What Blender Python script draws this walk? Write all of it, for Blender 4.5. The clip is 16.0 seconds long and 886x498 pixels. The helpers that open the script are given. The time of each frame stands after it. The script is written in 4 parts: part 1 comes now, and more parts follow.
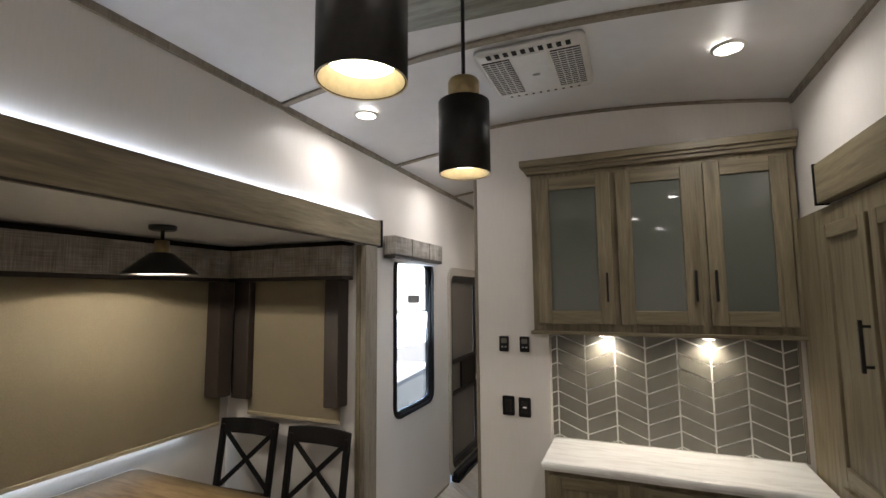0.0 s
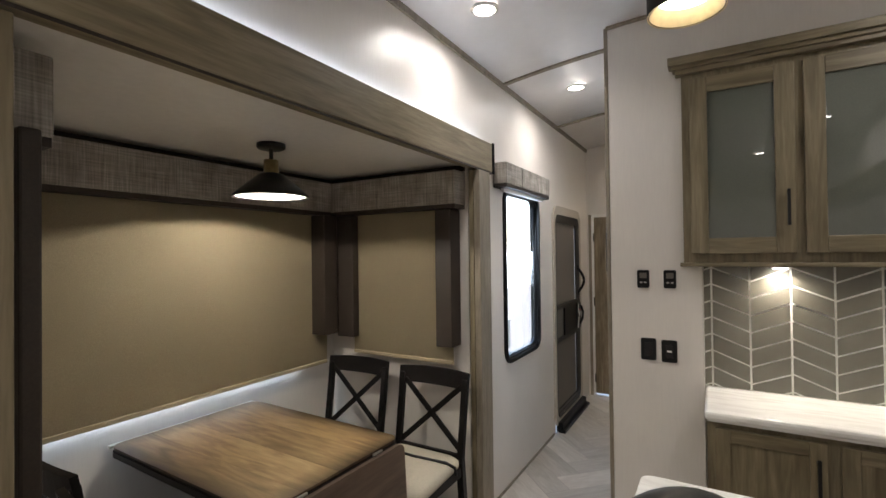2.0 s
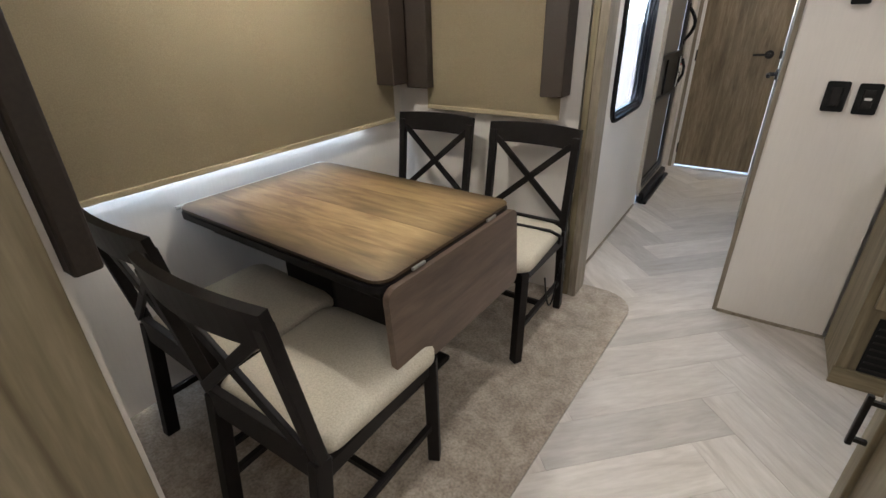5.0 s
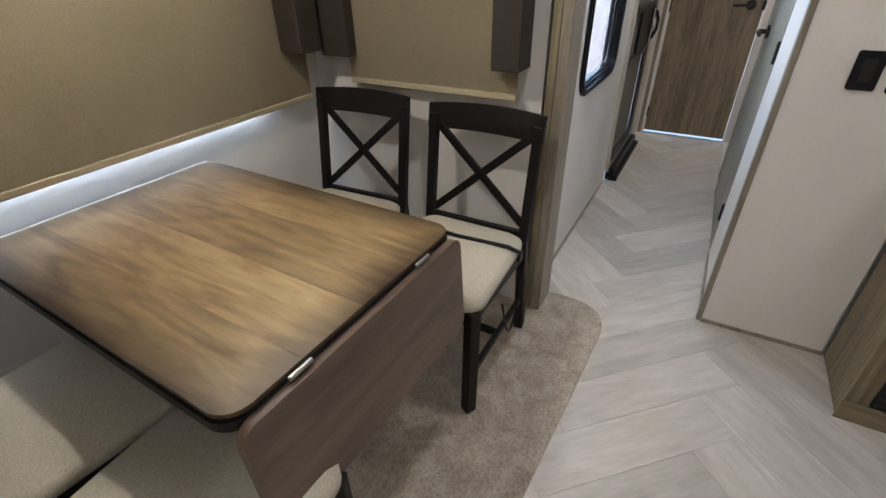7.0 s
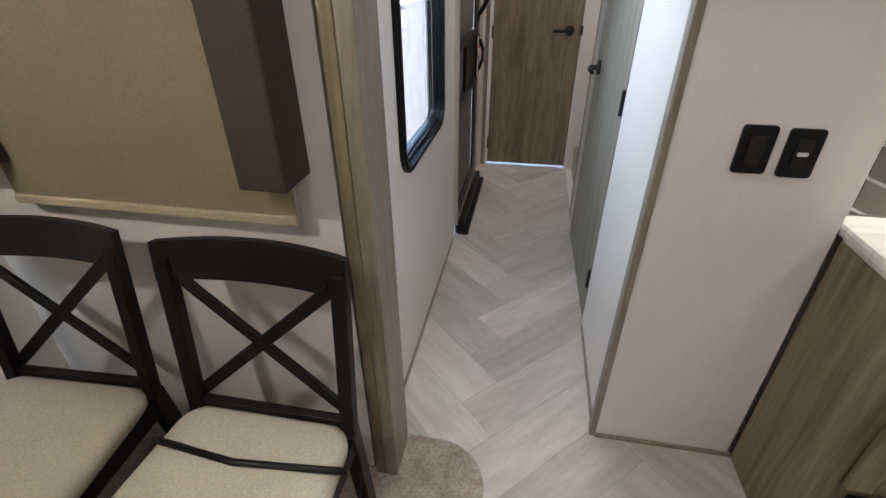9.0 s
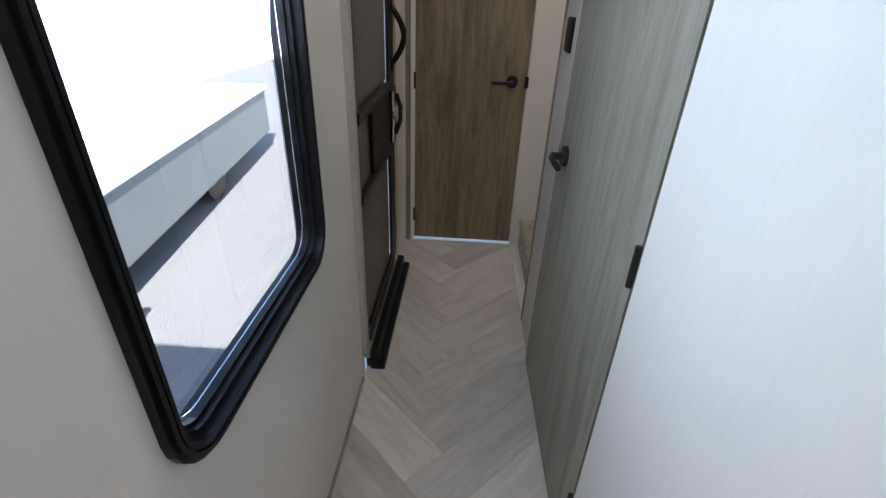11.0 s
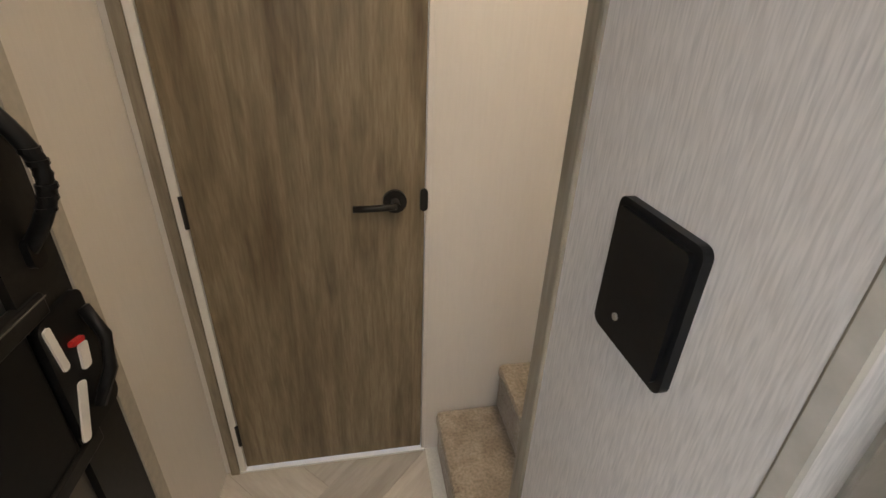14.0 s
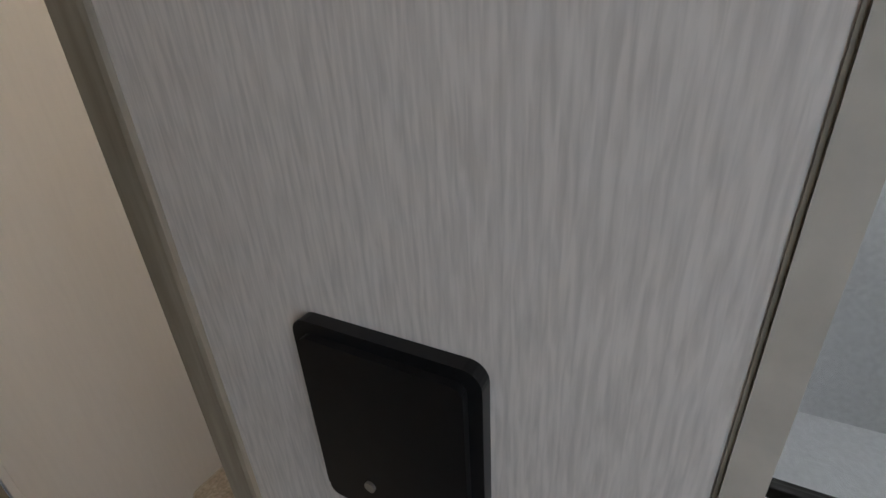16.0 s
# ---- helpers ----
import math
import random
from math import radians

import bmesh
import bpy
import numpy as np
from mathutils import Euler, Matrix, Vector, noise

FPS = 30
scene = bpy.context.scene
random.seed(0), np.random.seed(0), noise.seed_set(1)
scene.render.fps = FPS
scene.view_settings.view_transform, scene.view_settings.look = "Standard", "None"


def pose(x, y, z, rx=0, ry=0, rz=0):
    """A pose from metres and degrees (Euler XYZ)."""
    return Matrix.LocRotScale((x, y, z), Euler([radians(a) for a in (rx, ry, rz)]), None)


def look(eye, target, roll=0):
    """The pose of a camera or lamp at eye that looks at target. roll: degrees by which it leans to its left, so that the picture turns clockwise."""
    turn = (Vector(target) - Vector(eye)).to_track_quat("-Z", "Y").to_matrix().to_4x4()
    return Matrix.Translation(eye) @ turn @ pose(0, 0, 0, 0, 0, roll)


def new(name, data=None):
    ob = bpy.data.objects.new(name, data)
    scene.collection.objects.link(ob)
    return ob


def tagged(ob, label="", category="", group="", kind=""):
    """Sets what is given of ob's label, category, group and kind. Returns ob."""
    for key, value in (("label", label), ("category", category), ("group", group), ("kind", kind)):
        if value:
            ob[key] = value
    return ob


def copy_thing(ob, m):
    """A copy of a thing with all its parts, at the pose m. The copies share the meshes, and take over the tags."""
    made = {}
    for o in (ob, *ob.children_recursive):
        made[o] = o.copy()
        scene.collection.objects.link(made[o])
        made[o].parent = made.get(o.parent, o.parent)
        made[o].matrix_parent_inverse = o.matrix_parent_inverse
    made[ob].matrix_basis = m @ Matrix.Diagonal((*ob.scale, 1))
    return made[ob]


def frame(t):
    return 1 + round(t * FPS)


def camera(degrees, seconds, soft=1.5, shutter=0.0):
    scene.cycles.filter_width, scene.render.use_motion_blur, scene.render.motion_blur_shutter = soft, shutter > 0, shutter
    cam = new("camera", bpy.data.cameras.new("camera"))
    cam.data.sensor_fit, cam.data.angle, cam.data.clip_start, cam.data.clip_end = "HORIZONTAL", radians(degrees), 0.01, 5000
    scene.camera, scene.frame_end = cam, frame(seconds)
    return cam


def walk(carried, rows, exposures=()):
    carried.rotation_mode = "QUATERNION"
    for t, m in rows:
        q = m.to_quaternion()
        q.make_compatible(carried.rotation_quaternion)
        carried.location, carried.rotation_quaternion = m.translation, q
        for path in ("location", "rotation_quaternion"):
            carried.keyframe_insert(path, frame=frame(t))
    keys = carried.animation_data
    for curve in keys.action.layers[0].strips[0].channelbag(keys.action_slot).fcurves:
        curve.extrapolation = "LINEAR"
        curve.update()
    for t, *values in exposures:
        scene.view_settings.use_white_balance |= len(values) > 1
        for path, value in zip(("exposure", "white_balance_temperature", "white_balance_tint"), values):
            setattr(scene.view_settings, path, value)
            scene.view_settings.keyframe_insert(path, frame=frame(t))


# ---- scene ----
cam = camera(88.0, 16.0)
PATH = [
    (0, (-0.051, 0.038, 1.721), (-0.804, 1.881, 1.916), -0.5),
    (0.5, (-0.114, 0.059, 1.697), (-0.907, 1.884, 1.898), -0.4),
    (1, (-0.217, 0.114, 1.647), (-1.082, 1.908, 1.834), -0.3),
    (1.5, (-0.346, 0.166, 1.604), (-1.285, 1.925, 1.752), -0.5),
    (2, (-0.464, 0.2, 1.56), (-1.479, 1.923, 1.582), -0.7),
    (2.5, (-0.612, 0.209, 1.521), (-1.667, 1.902, 1.384), -0.7),
    (3, (-0.737, 0.202, 1.478), (-1.797, 1.87, 1.17), -0.7),
    (3.5, (-0.814, 0.205, 1.425), (-1.868, 1.836, 0.945), -1.0),
    (4, (-0.874, 0.236, 1.388), (-1.912, 1.819, 0.741), -1.2),
    (4.2, (-0.899, 0.264, 1.379), (-1.928, 1.824, 0.669), -1.2),
    (6.5, (-1.109, 0.77, 1.347), (-2.074, 2.173, 0.298), -0.5),
    (7, (-1.157, 0.911, 1.361), (-2.0, 2.377, 0.293), -1.2),
    (7.5, (-1.179, 1.083, 1.359), (-1.855, 2.632, 0.29), -1.3),
    (8, (-1.196, 1.285, 1.375), (-1.737, 2.884, 0.303), -1.6),
    (8.5, (-1.22, 1.46, 1.388), (-1.649, 3.099, 0.325), -1.2),
    (9, (-1.27, 1.669, 1.41), (-1.589, 3.347, 0.37), -0.4),
    (9.5, (-1.286, 1.866, 1.41), (-1.508, 3.576, 0.397), -0.2),
    (9.7, (-1.282, 1.963, 1.404), (-1.467, 3.684, 0.402), 0.1),
    (12, (-1.297, 3.22, 1.505), (-1.333, 4.973, 0.542), 2.4),
    (12.5, (-1.282, 3.524, 1.528), (-1.311, 5.276, 0.564), 1.6),
    (13, (-1.277, 3.782, 1.533), (-1.263, 5.541, 0.582), 2.1),
    (13.5, (-1.235, 3.989, 1.535), (-1.071, 5.748, 0.597), 2.3),
    (14, (-1.141, 4.168, 1.512), (-0.795, 5.907, 0.588), 2.3),
    (14.5, (-1.056, 4.282, 1.510), (-0.526, 5.968, 0.601), 0.5),
    (15, (-1.047, 4.332, 1.509), (-0.188, 5.912, 0.612), -1.2),
    (15.4, (-1.056, 4.353, 1.512), (0.234, 5.572, 0.610), -3.0),
    (15.5, (-1.064, 4.347, 1.519), (0.334, 5.478, 0.626), -3.2),
    (15.8, (-1.068, 4.333, 1.509), (0.464, 5.288, 0.632), -3.5),
    (16, (-1.066, 4.312, 1.509), (0.505, 5.201, 0.632), -3.5),
]
EXPOSURES = [(0, 2.13, 6500, 10), (2, 2.35, 6500, 10), (4, 2.8, 6400, 10), (7, 2.6, 6100, 10), (9.5, 2.48, 6200, 10), (12, 2.0, 6000, 8), (12.5, 2.6, 6500, 12), (13, 2.75, 6200, 10), (13.5, 2.85, 6600, 10), (14, 2.8, 7400, 12), (14.5, 2.5, 8600, 14), (15, 2.5, 6300, 11), (15.5, 2.53, 5200, 8), (16, 2.15, 6500, 10)]
walk(cam, [(t, look(eye, target, roll)) for t, eye, target, roll in PATH], EXPOSURES)

# ---- world, sun, exposure ----
world = bpy.data.worlds.new("sky")
scene.world = world
world.use_nodes = True
wn = world.node_tree.nodes
sky = wn.new("ShaderNodeTexSky")
sky.sky_type, sky.sun_disc, sky.sun_elevation, sky.sun_rotation = "NISHITA", False, radians(47.6), radians(160.7)
world.node_tree.links.new(sky.outputs[0], wn["Background"].inputs[0])
wn["Background"].inputs[1].default_value = 0.15
sun = new("sun", bpy.data.lights.new("sun", "SUN"))
sun.data.energy, sun.data.angle, sun.data.color = 5.0, radians(0.5), (1.0, 0.95, 0.88)
sun.matrix_world = look((3.5, -10, 11.6), (0, 0, 0))


def lamp(name, kind, place, target, watts, colour, size=0.1, size_y=0, blend=0.5, angle=120):
    ob = new(name, bpy.data.lights.new(name, kind))
    ob.data.energy, ob.data.color = watts * 0.08, colour
    if kind == "AREA":
        ob.data.shape, ob.data.size = ("RECTANGLE" if size_y else "DISK"), size
        if size_y:
            ob.data.size_y = size_y
    else:
        ob.data.shadow_soft_size = size
        if kind == "SPOT":
            ob.data.spot_size, ob.data.spot_blend = radians(angle), blend
    ob.matrix_world = look(place, target)
    return ob


WARM, NEUTRAL, COOL = (1.0, 0.90, 0.75), (1.0, 0.96, 0.93), (0.66, 0.81, 1.0)


# ---- materials ----
def base_mat(name, rough=0.6, metal=0.0):
    m = bpy.data.materials.new(name)
    m.use_nodes = True
    b = m.node_tree.nodes["Principled BSDF"]
    b.inputs["Roughness"].default_value, b.inputs["Metallic"].default_value = rough, metal
    return m, m.node_tree, b


def coords(t, scale):
    c, mp = t.nodes.new("ShaderNodeTexCoord"), t.nodes.new("ShaderNodeMapping")
    mp.inputs["Scale"].default_value = scale
    t.links.new(c.outputs["Object"], mp.inputs[0])
    return mp


def noise_ramp(t, vec, scale, detail, stops, distort=0.0):
    n, r = t.nodes.new("ShaderNodeTexNoise"), t.nodes.new("ShaderNodeValToRGB")
    n.inputs["Scale"].default_value, n.inputs["Detail"].default_value, n.inputs["Distortion"].default_value = scale, detail, distort
    if vec is not None:
        t.links.new(vec, n.inputs["Vector"])
    e = r.color_ramp.elements
    e[0].position, e[0].color = stops[0][0], (*stops[0][1], 1)
    e[1].position, e[1].color = stops[-1][0], (*stops[-1][1], 1)
    for p, c in stops[1:-1]:
        e.new(p).color = (*c, 1)
    t.links.new(n.outputs[0], r.inputs[0])
    return n, r


def mix(t, a, b, fac, mode="MULTIPLY"):
    x = t.nodes.new("ShaderNodeMix")
    x.data_type, x.blend_type = "RGBA", mode
    x.inputs[0].default_value = fac
    t.links.new(a, x.inputs[6])
    t.links.new(b, x.inputs[7])
    return x.outputs[2]


def bump(t, b, height, strength, dist=0.002):
    n = t.nodes.new("ShaderNodeBump")
    n.inputs["Strength"].default_value, n.inputs["Distance"].default_value = strength, dist
    t.links.new(height, n.inputs["Height"])
    t.links.new(n.outputs[0], b.inputs["Normal"])


def wood(name, dark, mid, light, scale=(14, 14, 1.2), rough=0.45, vary=0.25, knots=0.35, fine=0.75, burn=None):
    """Grained wood print; the grain runs along the axis with the smallest scale."""
    m, t, b = base_mat(name, rough)
    mp = coords(t, scale)
    oi = t.nodes.new("ShaderNodeObjectInfo")
    add = t.nodes.new("ShaderNodeVectorMath")
    mul = t.nodes.new("ShaderNodeVectorMath")
    mul.operation = "SCALE"
    mul.inputs[0].default_value = (13.0, 7.0, 5.0)
    t.links.new(oi.outputs["Random"], mul.inputs["Scale"])
    t.links.new(mp.outputs[0], add.inputs[0])
    t.links.new(mul.outputs[0], add.inputs[1])
    n1, r1 = noise_ramp(t, add.outputs[0], 1.6, 6, [(0.3, dark), (0.5, mid), (0.72, light)], 0.9)
    n2, r2 = noise_ramp(t, add.outputs[0], 9, 4, [(0.3, (0.72, 0.70, 0.68)), (0.65, (1, 1, 1))], 0.3)
    col = mix(t, r1.outputs[0], r2.outputs[0], fine)
    n3, r3 = noise_ramp(t, add.outputs[0], 0.5, 3, [(0.28, (0.55, 0.5, 0.46)), (0.48, (1, 1, 1))], 1.5)
    col = mix(t, col, r3.outputs[0], knots)
    hv = t.nodes.new("ShaderNodeHueSaturation")
    mr = t.nodes.new("ShaderNodeMapRange")
    mr.inputs[3].default_value, mr.inputs[4].default_value = 1 - vary, 1 + vary
    t.links.new(oi.outputs["Random"], mr.inputs[0])
    t.links.new(mr.outputs[0], hv.inputs["Value"])
    t.links.new(col, hv.inputs["Color"])
    out = hv.outputs[0]
    if burn:
        # darker burnished finish towards the rim of a top of that half size
        sep, tc = t.nodes.new("ShaderNodeSeparateXYZ"), t.nodes.new("ShaderNodeTexCoord")
        t.links.new(tc.outputs["Object"], sep.inputs[0])
        ends = []
        for k, half in enumerate(burn):
            ab, su = t.nodes.new("ShaderNodeMath"), t.nodes.new("ShaderNodeMath")
            ab.operation, su.operation = "ABSOLUTE", "SUBTRACT"
            su.inputs[0].default_value = half
            t.links.new(sep.outputs[k], ab.inputs[0])
            t.links.new(ab.outputs[0], su.inputs[1])
            ends.append(su)
        mn = t.nodes.new("ShaderNodeMath")
        mn.operation = "MINIMUM"
        t.links.new(ends[0].outputs[0], mn.inputs[0])
        t.links.new(ends[1].outputs[0], mn.inputs[1])
        ramp = t.nodes.new("ShaderNodeValToRGB")
        ramp.color_ramp.elements[0].color, ramp.color_ramp.elements[1].position = (0.16, 0.13, 0.11, 1), 0.12
        t.links.new(mn.outputs[0], ramp.inputs[0])
        out = mix(t, out, ramp.outputs[0], 1.0)
    t.links.new(out, b.inputs["Base Color"])
    bump(t, b, n2.outputs[0], 0.25, 0.001)
    return m


def plain(name, colour, rough=0.6, metal=0.0, grain=60, amount=0.12, relief=0.15, coat=0.0, dist=0.0008, scale=(1, 1, 1)):
    """One colour with fine and broad unevenness."""
    m, t, b = base_mat(name, rough, metal)
    mp = coords(t, scale)
    lo = tuple(c * (1 - amount) for c in colour)
    hi = tuple(min(1, c * (1 + amount * 0.5)) for c in colour)
    n1, r1 = noise_ramp(t, mp.outputs[0], grain, 5, [(0.3, lo), (0.7, hi)])
    n2, r2 = noise_ramp(t, mp.outputs[0], 2.3, 3, [(0.3, (0.93, 0.92, 0.91)), (0.7, (1, 1, 1))])
    t.links.new(mix(t, r1.outputs[0], r2.outputs[0], 0.7), b.inputs["Base Color"])
    b.inputs["Coat Weight"].default_value = coat
    if relief:
        bump(t, b, n1.outputs[0], relief, dist)
    return m


def glow(name, colour, strength):
    m, t, b = base_mat(name)
    b.inputs["Base Color"].default_value = (*colour, 1)
    b.inputs["Emission Color"].default_value, b.inputs["Emission Strength"].default_value = (*colour, 1), strength
    return m


def glass(name, rough=0.0, tint=(1, 1, 1)):
    m, t, b = base_mat(name, rough)
    b.inputs["Transmission Weight"].default_value, b.inputs["IOR"].default_value = 1.0, 1.45
    b.inputs["Base Color"].default_value = (*tint, 1)
    return m


def carpet_mat():
    m, t, b = base_mat("carpet pile", 0.95)
    mp = coords(t, (1, 1, 1))
    n1, r1 = noise_ramp(t, mp.outputs[0], 110, 6, [(0.25, (0.24, 0.195, 0.15)), (0.52, (0.38, 0.32, 0.255)), (0.8, (0.50, 0.43, 0.35))])
    n2, r2 = noise_ramp(t, mp.outputs[0], 13, 5, [(0.36, (0.62, 0.60, 0.58)), (0.62, (1.0, 1.0, 1.0))], 0.6)
    t.links.new(mix(t, r1.outputs[0], r2.outputs[0], 0.8), b.inputs["Base Color"])
    bump(t, b, n1.outputs[0], 0.8, 0.006)
    b.inputs["Sheen Weight"].default_value = 0.3
    return m


def plaid_mat():
    """Woven grey-brown cloth with crossing bands."""
    m, t, b = base_mat("plaid weave", 0.9)
    a = coords(t, (160, 160, 6))
    c = coords(t, (5, 5, 160))
    n1, r1 = noise_ramp(t, a.outputs[0], 1, 4, [(0.35, (0.16, 0.145, 0.13)), (0.7, (0.52, 0.48, 0.43))])
    n2, r2 = noise_ramp(t, c.outputs[0], 1, 4, [(0.35, (0.22, 0.20, 0.18)), (0.7, (0.50, 0.46, 0.41))])
    d = coords(t, (9, 9, 9))
    n3, r3 = noise_ramp(t, d.outputs[0], 1, 2, [(0.35, (0.6, 0.58, 0.56)), (0.6, (1, 1, 1))])
    col = mix(t, r1.outputs[0], r2.outputs[0], 0.5, "MIX")
    t.links.new(mix(t, col, r3.outputs[0], 0.7), b.inputs["Base Color"])
    bump(t, b, n1.outputs[0], 0.4, 0.002)
    return m


def wallboard(name, colour, depth=0.95, fine=90, rough=0.38):
    """Printed vinyl wallboard with faint upright strokes."""
    m, t, b = base_mat(name, rough)
    mp = coords(t, (fine, fine, fine * 0.085))
    lo = tuple(c * depth for c in colour)
    n1, r1 = noise_ramp(t, mp.outputs[0], 1.5, 5, [(0.32, lo), (0.62, colour)], 0.4)
    mq = coords(t, (1, 1, 0.6))
    n2, r2 = noise_ramp(t, mq.outputs[0], 3, 4, [(0.3, (0.95, 0.94, 0.94)), (0.7, (1, 1, 1))])
    t.links.new(mix(t, r1.outputs[0], r2.outputs[0], 0.8), b.inputs["Base Color"])
    bump(t, b, n1.outputs[0], 0.12, 0.0006)
    return m


def marble_mat():
    m, t, b = base_mat("white veined laminate", 0.3)
    mp = coords(t, (1.2, 5, 2))
    n1, r1 = noise_ramp(t, mp.outputs[0], 3, 7, [(0.36, (0.70, 0.68, 0.65)), (0.52, (0.82, 0.81, 0.78)), (0.7, (0.87, 0.86, 0.83))], 1.2)
    t.links.new(r1.outputs[0], b.inputs["Base Color"])
    return m


OAK = wood("grey-brown oak", (0.132, 0.102, 0.058), (0.218, 0.178, 0.108), (0.29, 0.243, 0.158), vary=0.06, knots=0.2)
OAK_ACROSS = wood("grey-brown oak along", (0.132, 0.102, 0.058), (0.218, 0.178, 0.108), (0.29, 0.243, 0.158), (14, 1.2, 14), vary=0.05, knots=0.2)
OAK_RAIL = wood("grey-brown oak across", (0.132, 0.102, 0.058), (0.218, 0.178, 0.108), (0.29, 0.243, 0.158), (1.2, 14, 14), vary=0.05, knots=0.2)
DOOR_OAK = wood("barn oak print", (0.175, 0.135, 0.085), (0.25, 0.198, 0.128), (0.31, 0.252, 0.168), (19, 19, 1.9), vary=0.03, knots=0.95, fine=0.8)
BATH_OAK = wood("weathered oak print", (0.225, 0.211, 0.168), (0.275, 0.26, 0.208), (0.32, 0.305, 0.25), (17, 17, 1.6), vary=0.03, knots=0.7, fine=0.8)
TRIM = wood("taupe trim", (0.20, 0.17, 0.125), (0.27, 0.23, 0.175), (0.33, 0.285, 0.225), (20, 20, 2), vary=0.04, knots=0.15)
TABLE_WOOD = wood("rubbed walnut top", (0.14, 0.085, 0.036), (0.27, 0.18, 0.085), (0.37, 0.265, 0.135), (2.0, 13, 13), rough=0.44, vary=0.14, knots=0.55, fine=0.6, burn=(0.515, 0.36))
LEAF_WOOD = wood("dark walnut leaf", (0.075, 0.05, 0.035), (0.12, 0.08, 0.058), (0.165, 0.115, 0.085), (9, 1.2, 9), rough=0.38, vary=0.05, knots=0.3)
PLANK = wood("pale ash plank", (0.45, 0.41, 0.365), (0.52, 0.48, 0.435), (0.58, 0.54, 0.495), (1.6, 9, 9), rough=0.40, vary=0.19, knots=0.3, fine=0.4)
BOARD = wood("sage driftwood", (0.20, 0.20, 0.16), (0.30, 0.30, 0.24), (0.40, 0.40, 0.33), (2, 14, 14), vary=0.03)
ESPRESSO = plain("espresso lacquer", (0.007, 0.0052, 0.0048), 0.5, grain=40, amount=0.3, relief=0.05)
BLACK = plain("black plastic", (0.007, 0.007, 0.0075), 0.35, grain=90, amount=0.2, relief=0.05)
BLACK_METAL = plain("black steel", (0.018, 0.017, 0.016), 0.42, 0.4, grain=80, amount=0.25, relief=0.05)
BRASS = plain("aged brass", (0.36, 0.28, 0.15), 0.35, 0.9, grain=40, amount=0.25)
CREAM = plain("cream vinyl fabric", (0.50, 0.455, 0.365), 0.75, grain=220, amount=0.2, relief=0.3)
BLIND = plain("tan shade cloth", (0.45, 0.38, 0.25), 0.85, grain=260, amount=0.14, relief=0.25)
COCOA = plain("cocoa vinyl", (0.032, 0.022, 0.016), 0.6, grain=150, amount=0.2, relief=0.2)
WALL = wallboard("off-white wallboard", (0.74, 0.70, 0.655), 0.97)
GREYWALL = wallboard("greige streaked wallboard", (0.66, 0.61, 0.565), 0.78, 290, 0.42)
WHITE = plain("white panel", (0.80, 0.78, 0.75), 0.4, grain=30, amount=0.04, relief=0.03)
CEIL = plain("white ceiling panel", (0.80, 0.79, 0.80), 0.45, grain=12, amount=0.03, relief=0.04)
CARPET, PLAID, MARBLE = carpet_mat(), plaid_mat(), marble_mat()
TILE = plain("taupe glazed tile", (0.155, 0.145, 0.12), 0.25, grain=14, amount=0.12, relief=0.06)
GROUT = plain("pale grout", (0.86, 0.85, 0.81), 0.85, grain=120, amount=0.1)
SCREEN = plain("taupe screen panel", (0.15, 0.133, 0.115), 0.7, grain=300, amount=0.15, relief=0.2)
BEIGE_FRAME = plain("beige moulded frame", (0.46, 0.42, 0.36), 0.5)
RIBBED = plain("frosted ribbed glass", (0.115, 0.125, 0.105), 0.02, grain=160, amount=0.06, relief=0.0)
BULB = glow("lit diffuser", (1.0, 0.90, 0.72), 4.0)
LED = glow("cool strip light", (0.74, 0.84, 1.0), 2.0)
CAN = glow("lit ceiling lens", (1.0, 0.95, 0.88), 6.0)
PENDANT_IN = plain("cream enamel", (0.75, 0.62, 0.38), 0.45)
CLEAR = glass("clear glass")
ASPHALT = plain("asphalt", (0.16, 0.16, 0.165), 0.9, grain=60, amount=0.4, relief=0.4)
GREY_PAINT = plain("grey painted panel", (0.17, 0.18, 0.18), 0.5)
BRIGHT = plain("white gelcoat", (0.82, 0.83, 0.84), 0.35)
ORANGE = plain("orange cap", (0.5, 0.12, 0.02), 0.5)
RED = plain("red plastic", (0.6, 0.03, 0.03), 0.4)
STEEL = plain("satin steel", (0.45, 0.44, 0.42), 0.35, 0.8)
RIBBED.node_tree.nodes["Principled BSDF"].inputs["Specular IOR Level"].default_value = 1.0
for dull in (ESPRESSO, BLACK):
    dull.node_tree.nodes["Principled BSDF"].inputs["Specular IOR Level"].default_value = 0.25


# ---- mesh helpers ----
def mesh(bm, name):
    bm.normal_update()
    me = bpy.data.meshes.new(name)
    bm.to_mesh(me)
    bm.free()
    return me


def add_box(bm, a, b, bevel=0.0, turn=None):
    r = bmesh.ops.create_cube(bm, size=1)
    vs = r["verts"]
    for v in vs:
        v.co = [a[i] + (v.co[i] + 0.5) * (b[i] - a[i]) for i in range(3)]
    if bevel:
        es = list({e for v in vs for e in v.link_edges})
        r = bmesh.ops.bevel(bm, geom=es, offset=bevel, segments=2, affect="EDGES", profile=0.5)
        vs = list({v for f in r["faces"] for v in f.verts} | {v for v in vs if v.is_valid})
    if turn:
        bmesh.ops.transform(bm, matrix=turn, verts=vs)
    return vs


def boxes(*specs, bevel=0.0):
    bm = bmesh.new()
    for a, b in specs:
        add_box(bm, a, b, bevel)
    return bm


def box(a, b, bevel=0.0, turn=None):
    bm = bmesh.new()
    add_box(bm, a, b, bevel, turn)
    return bm


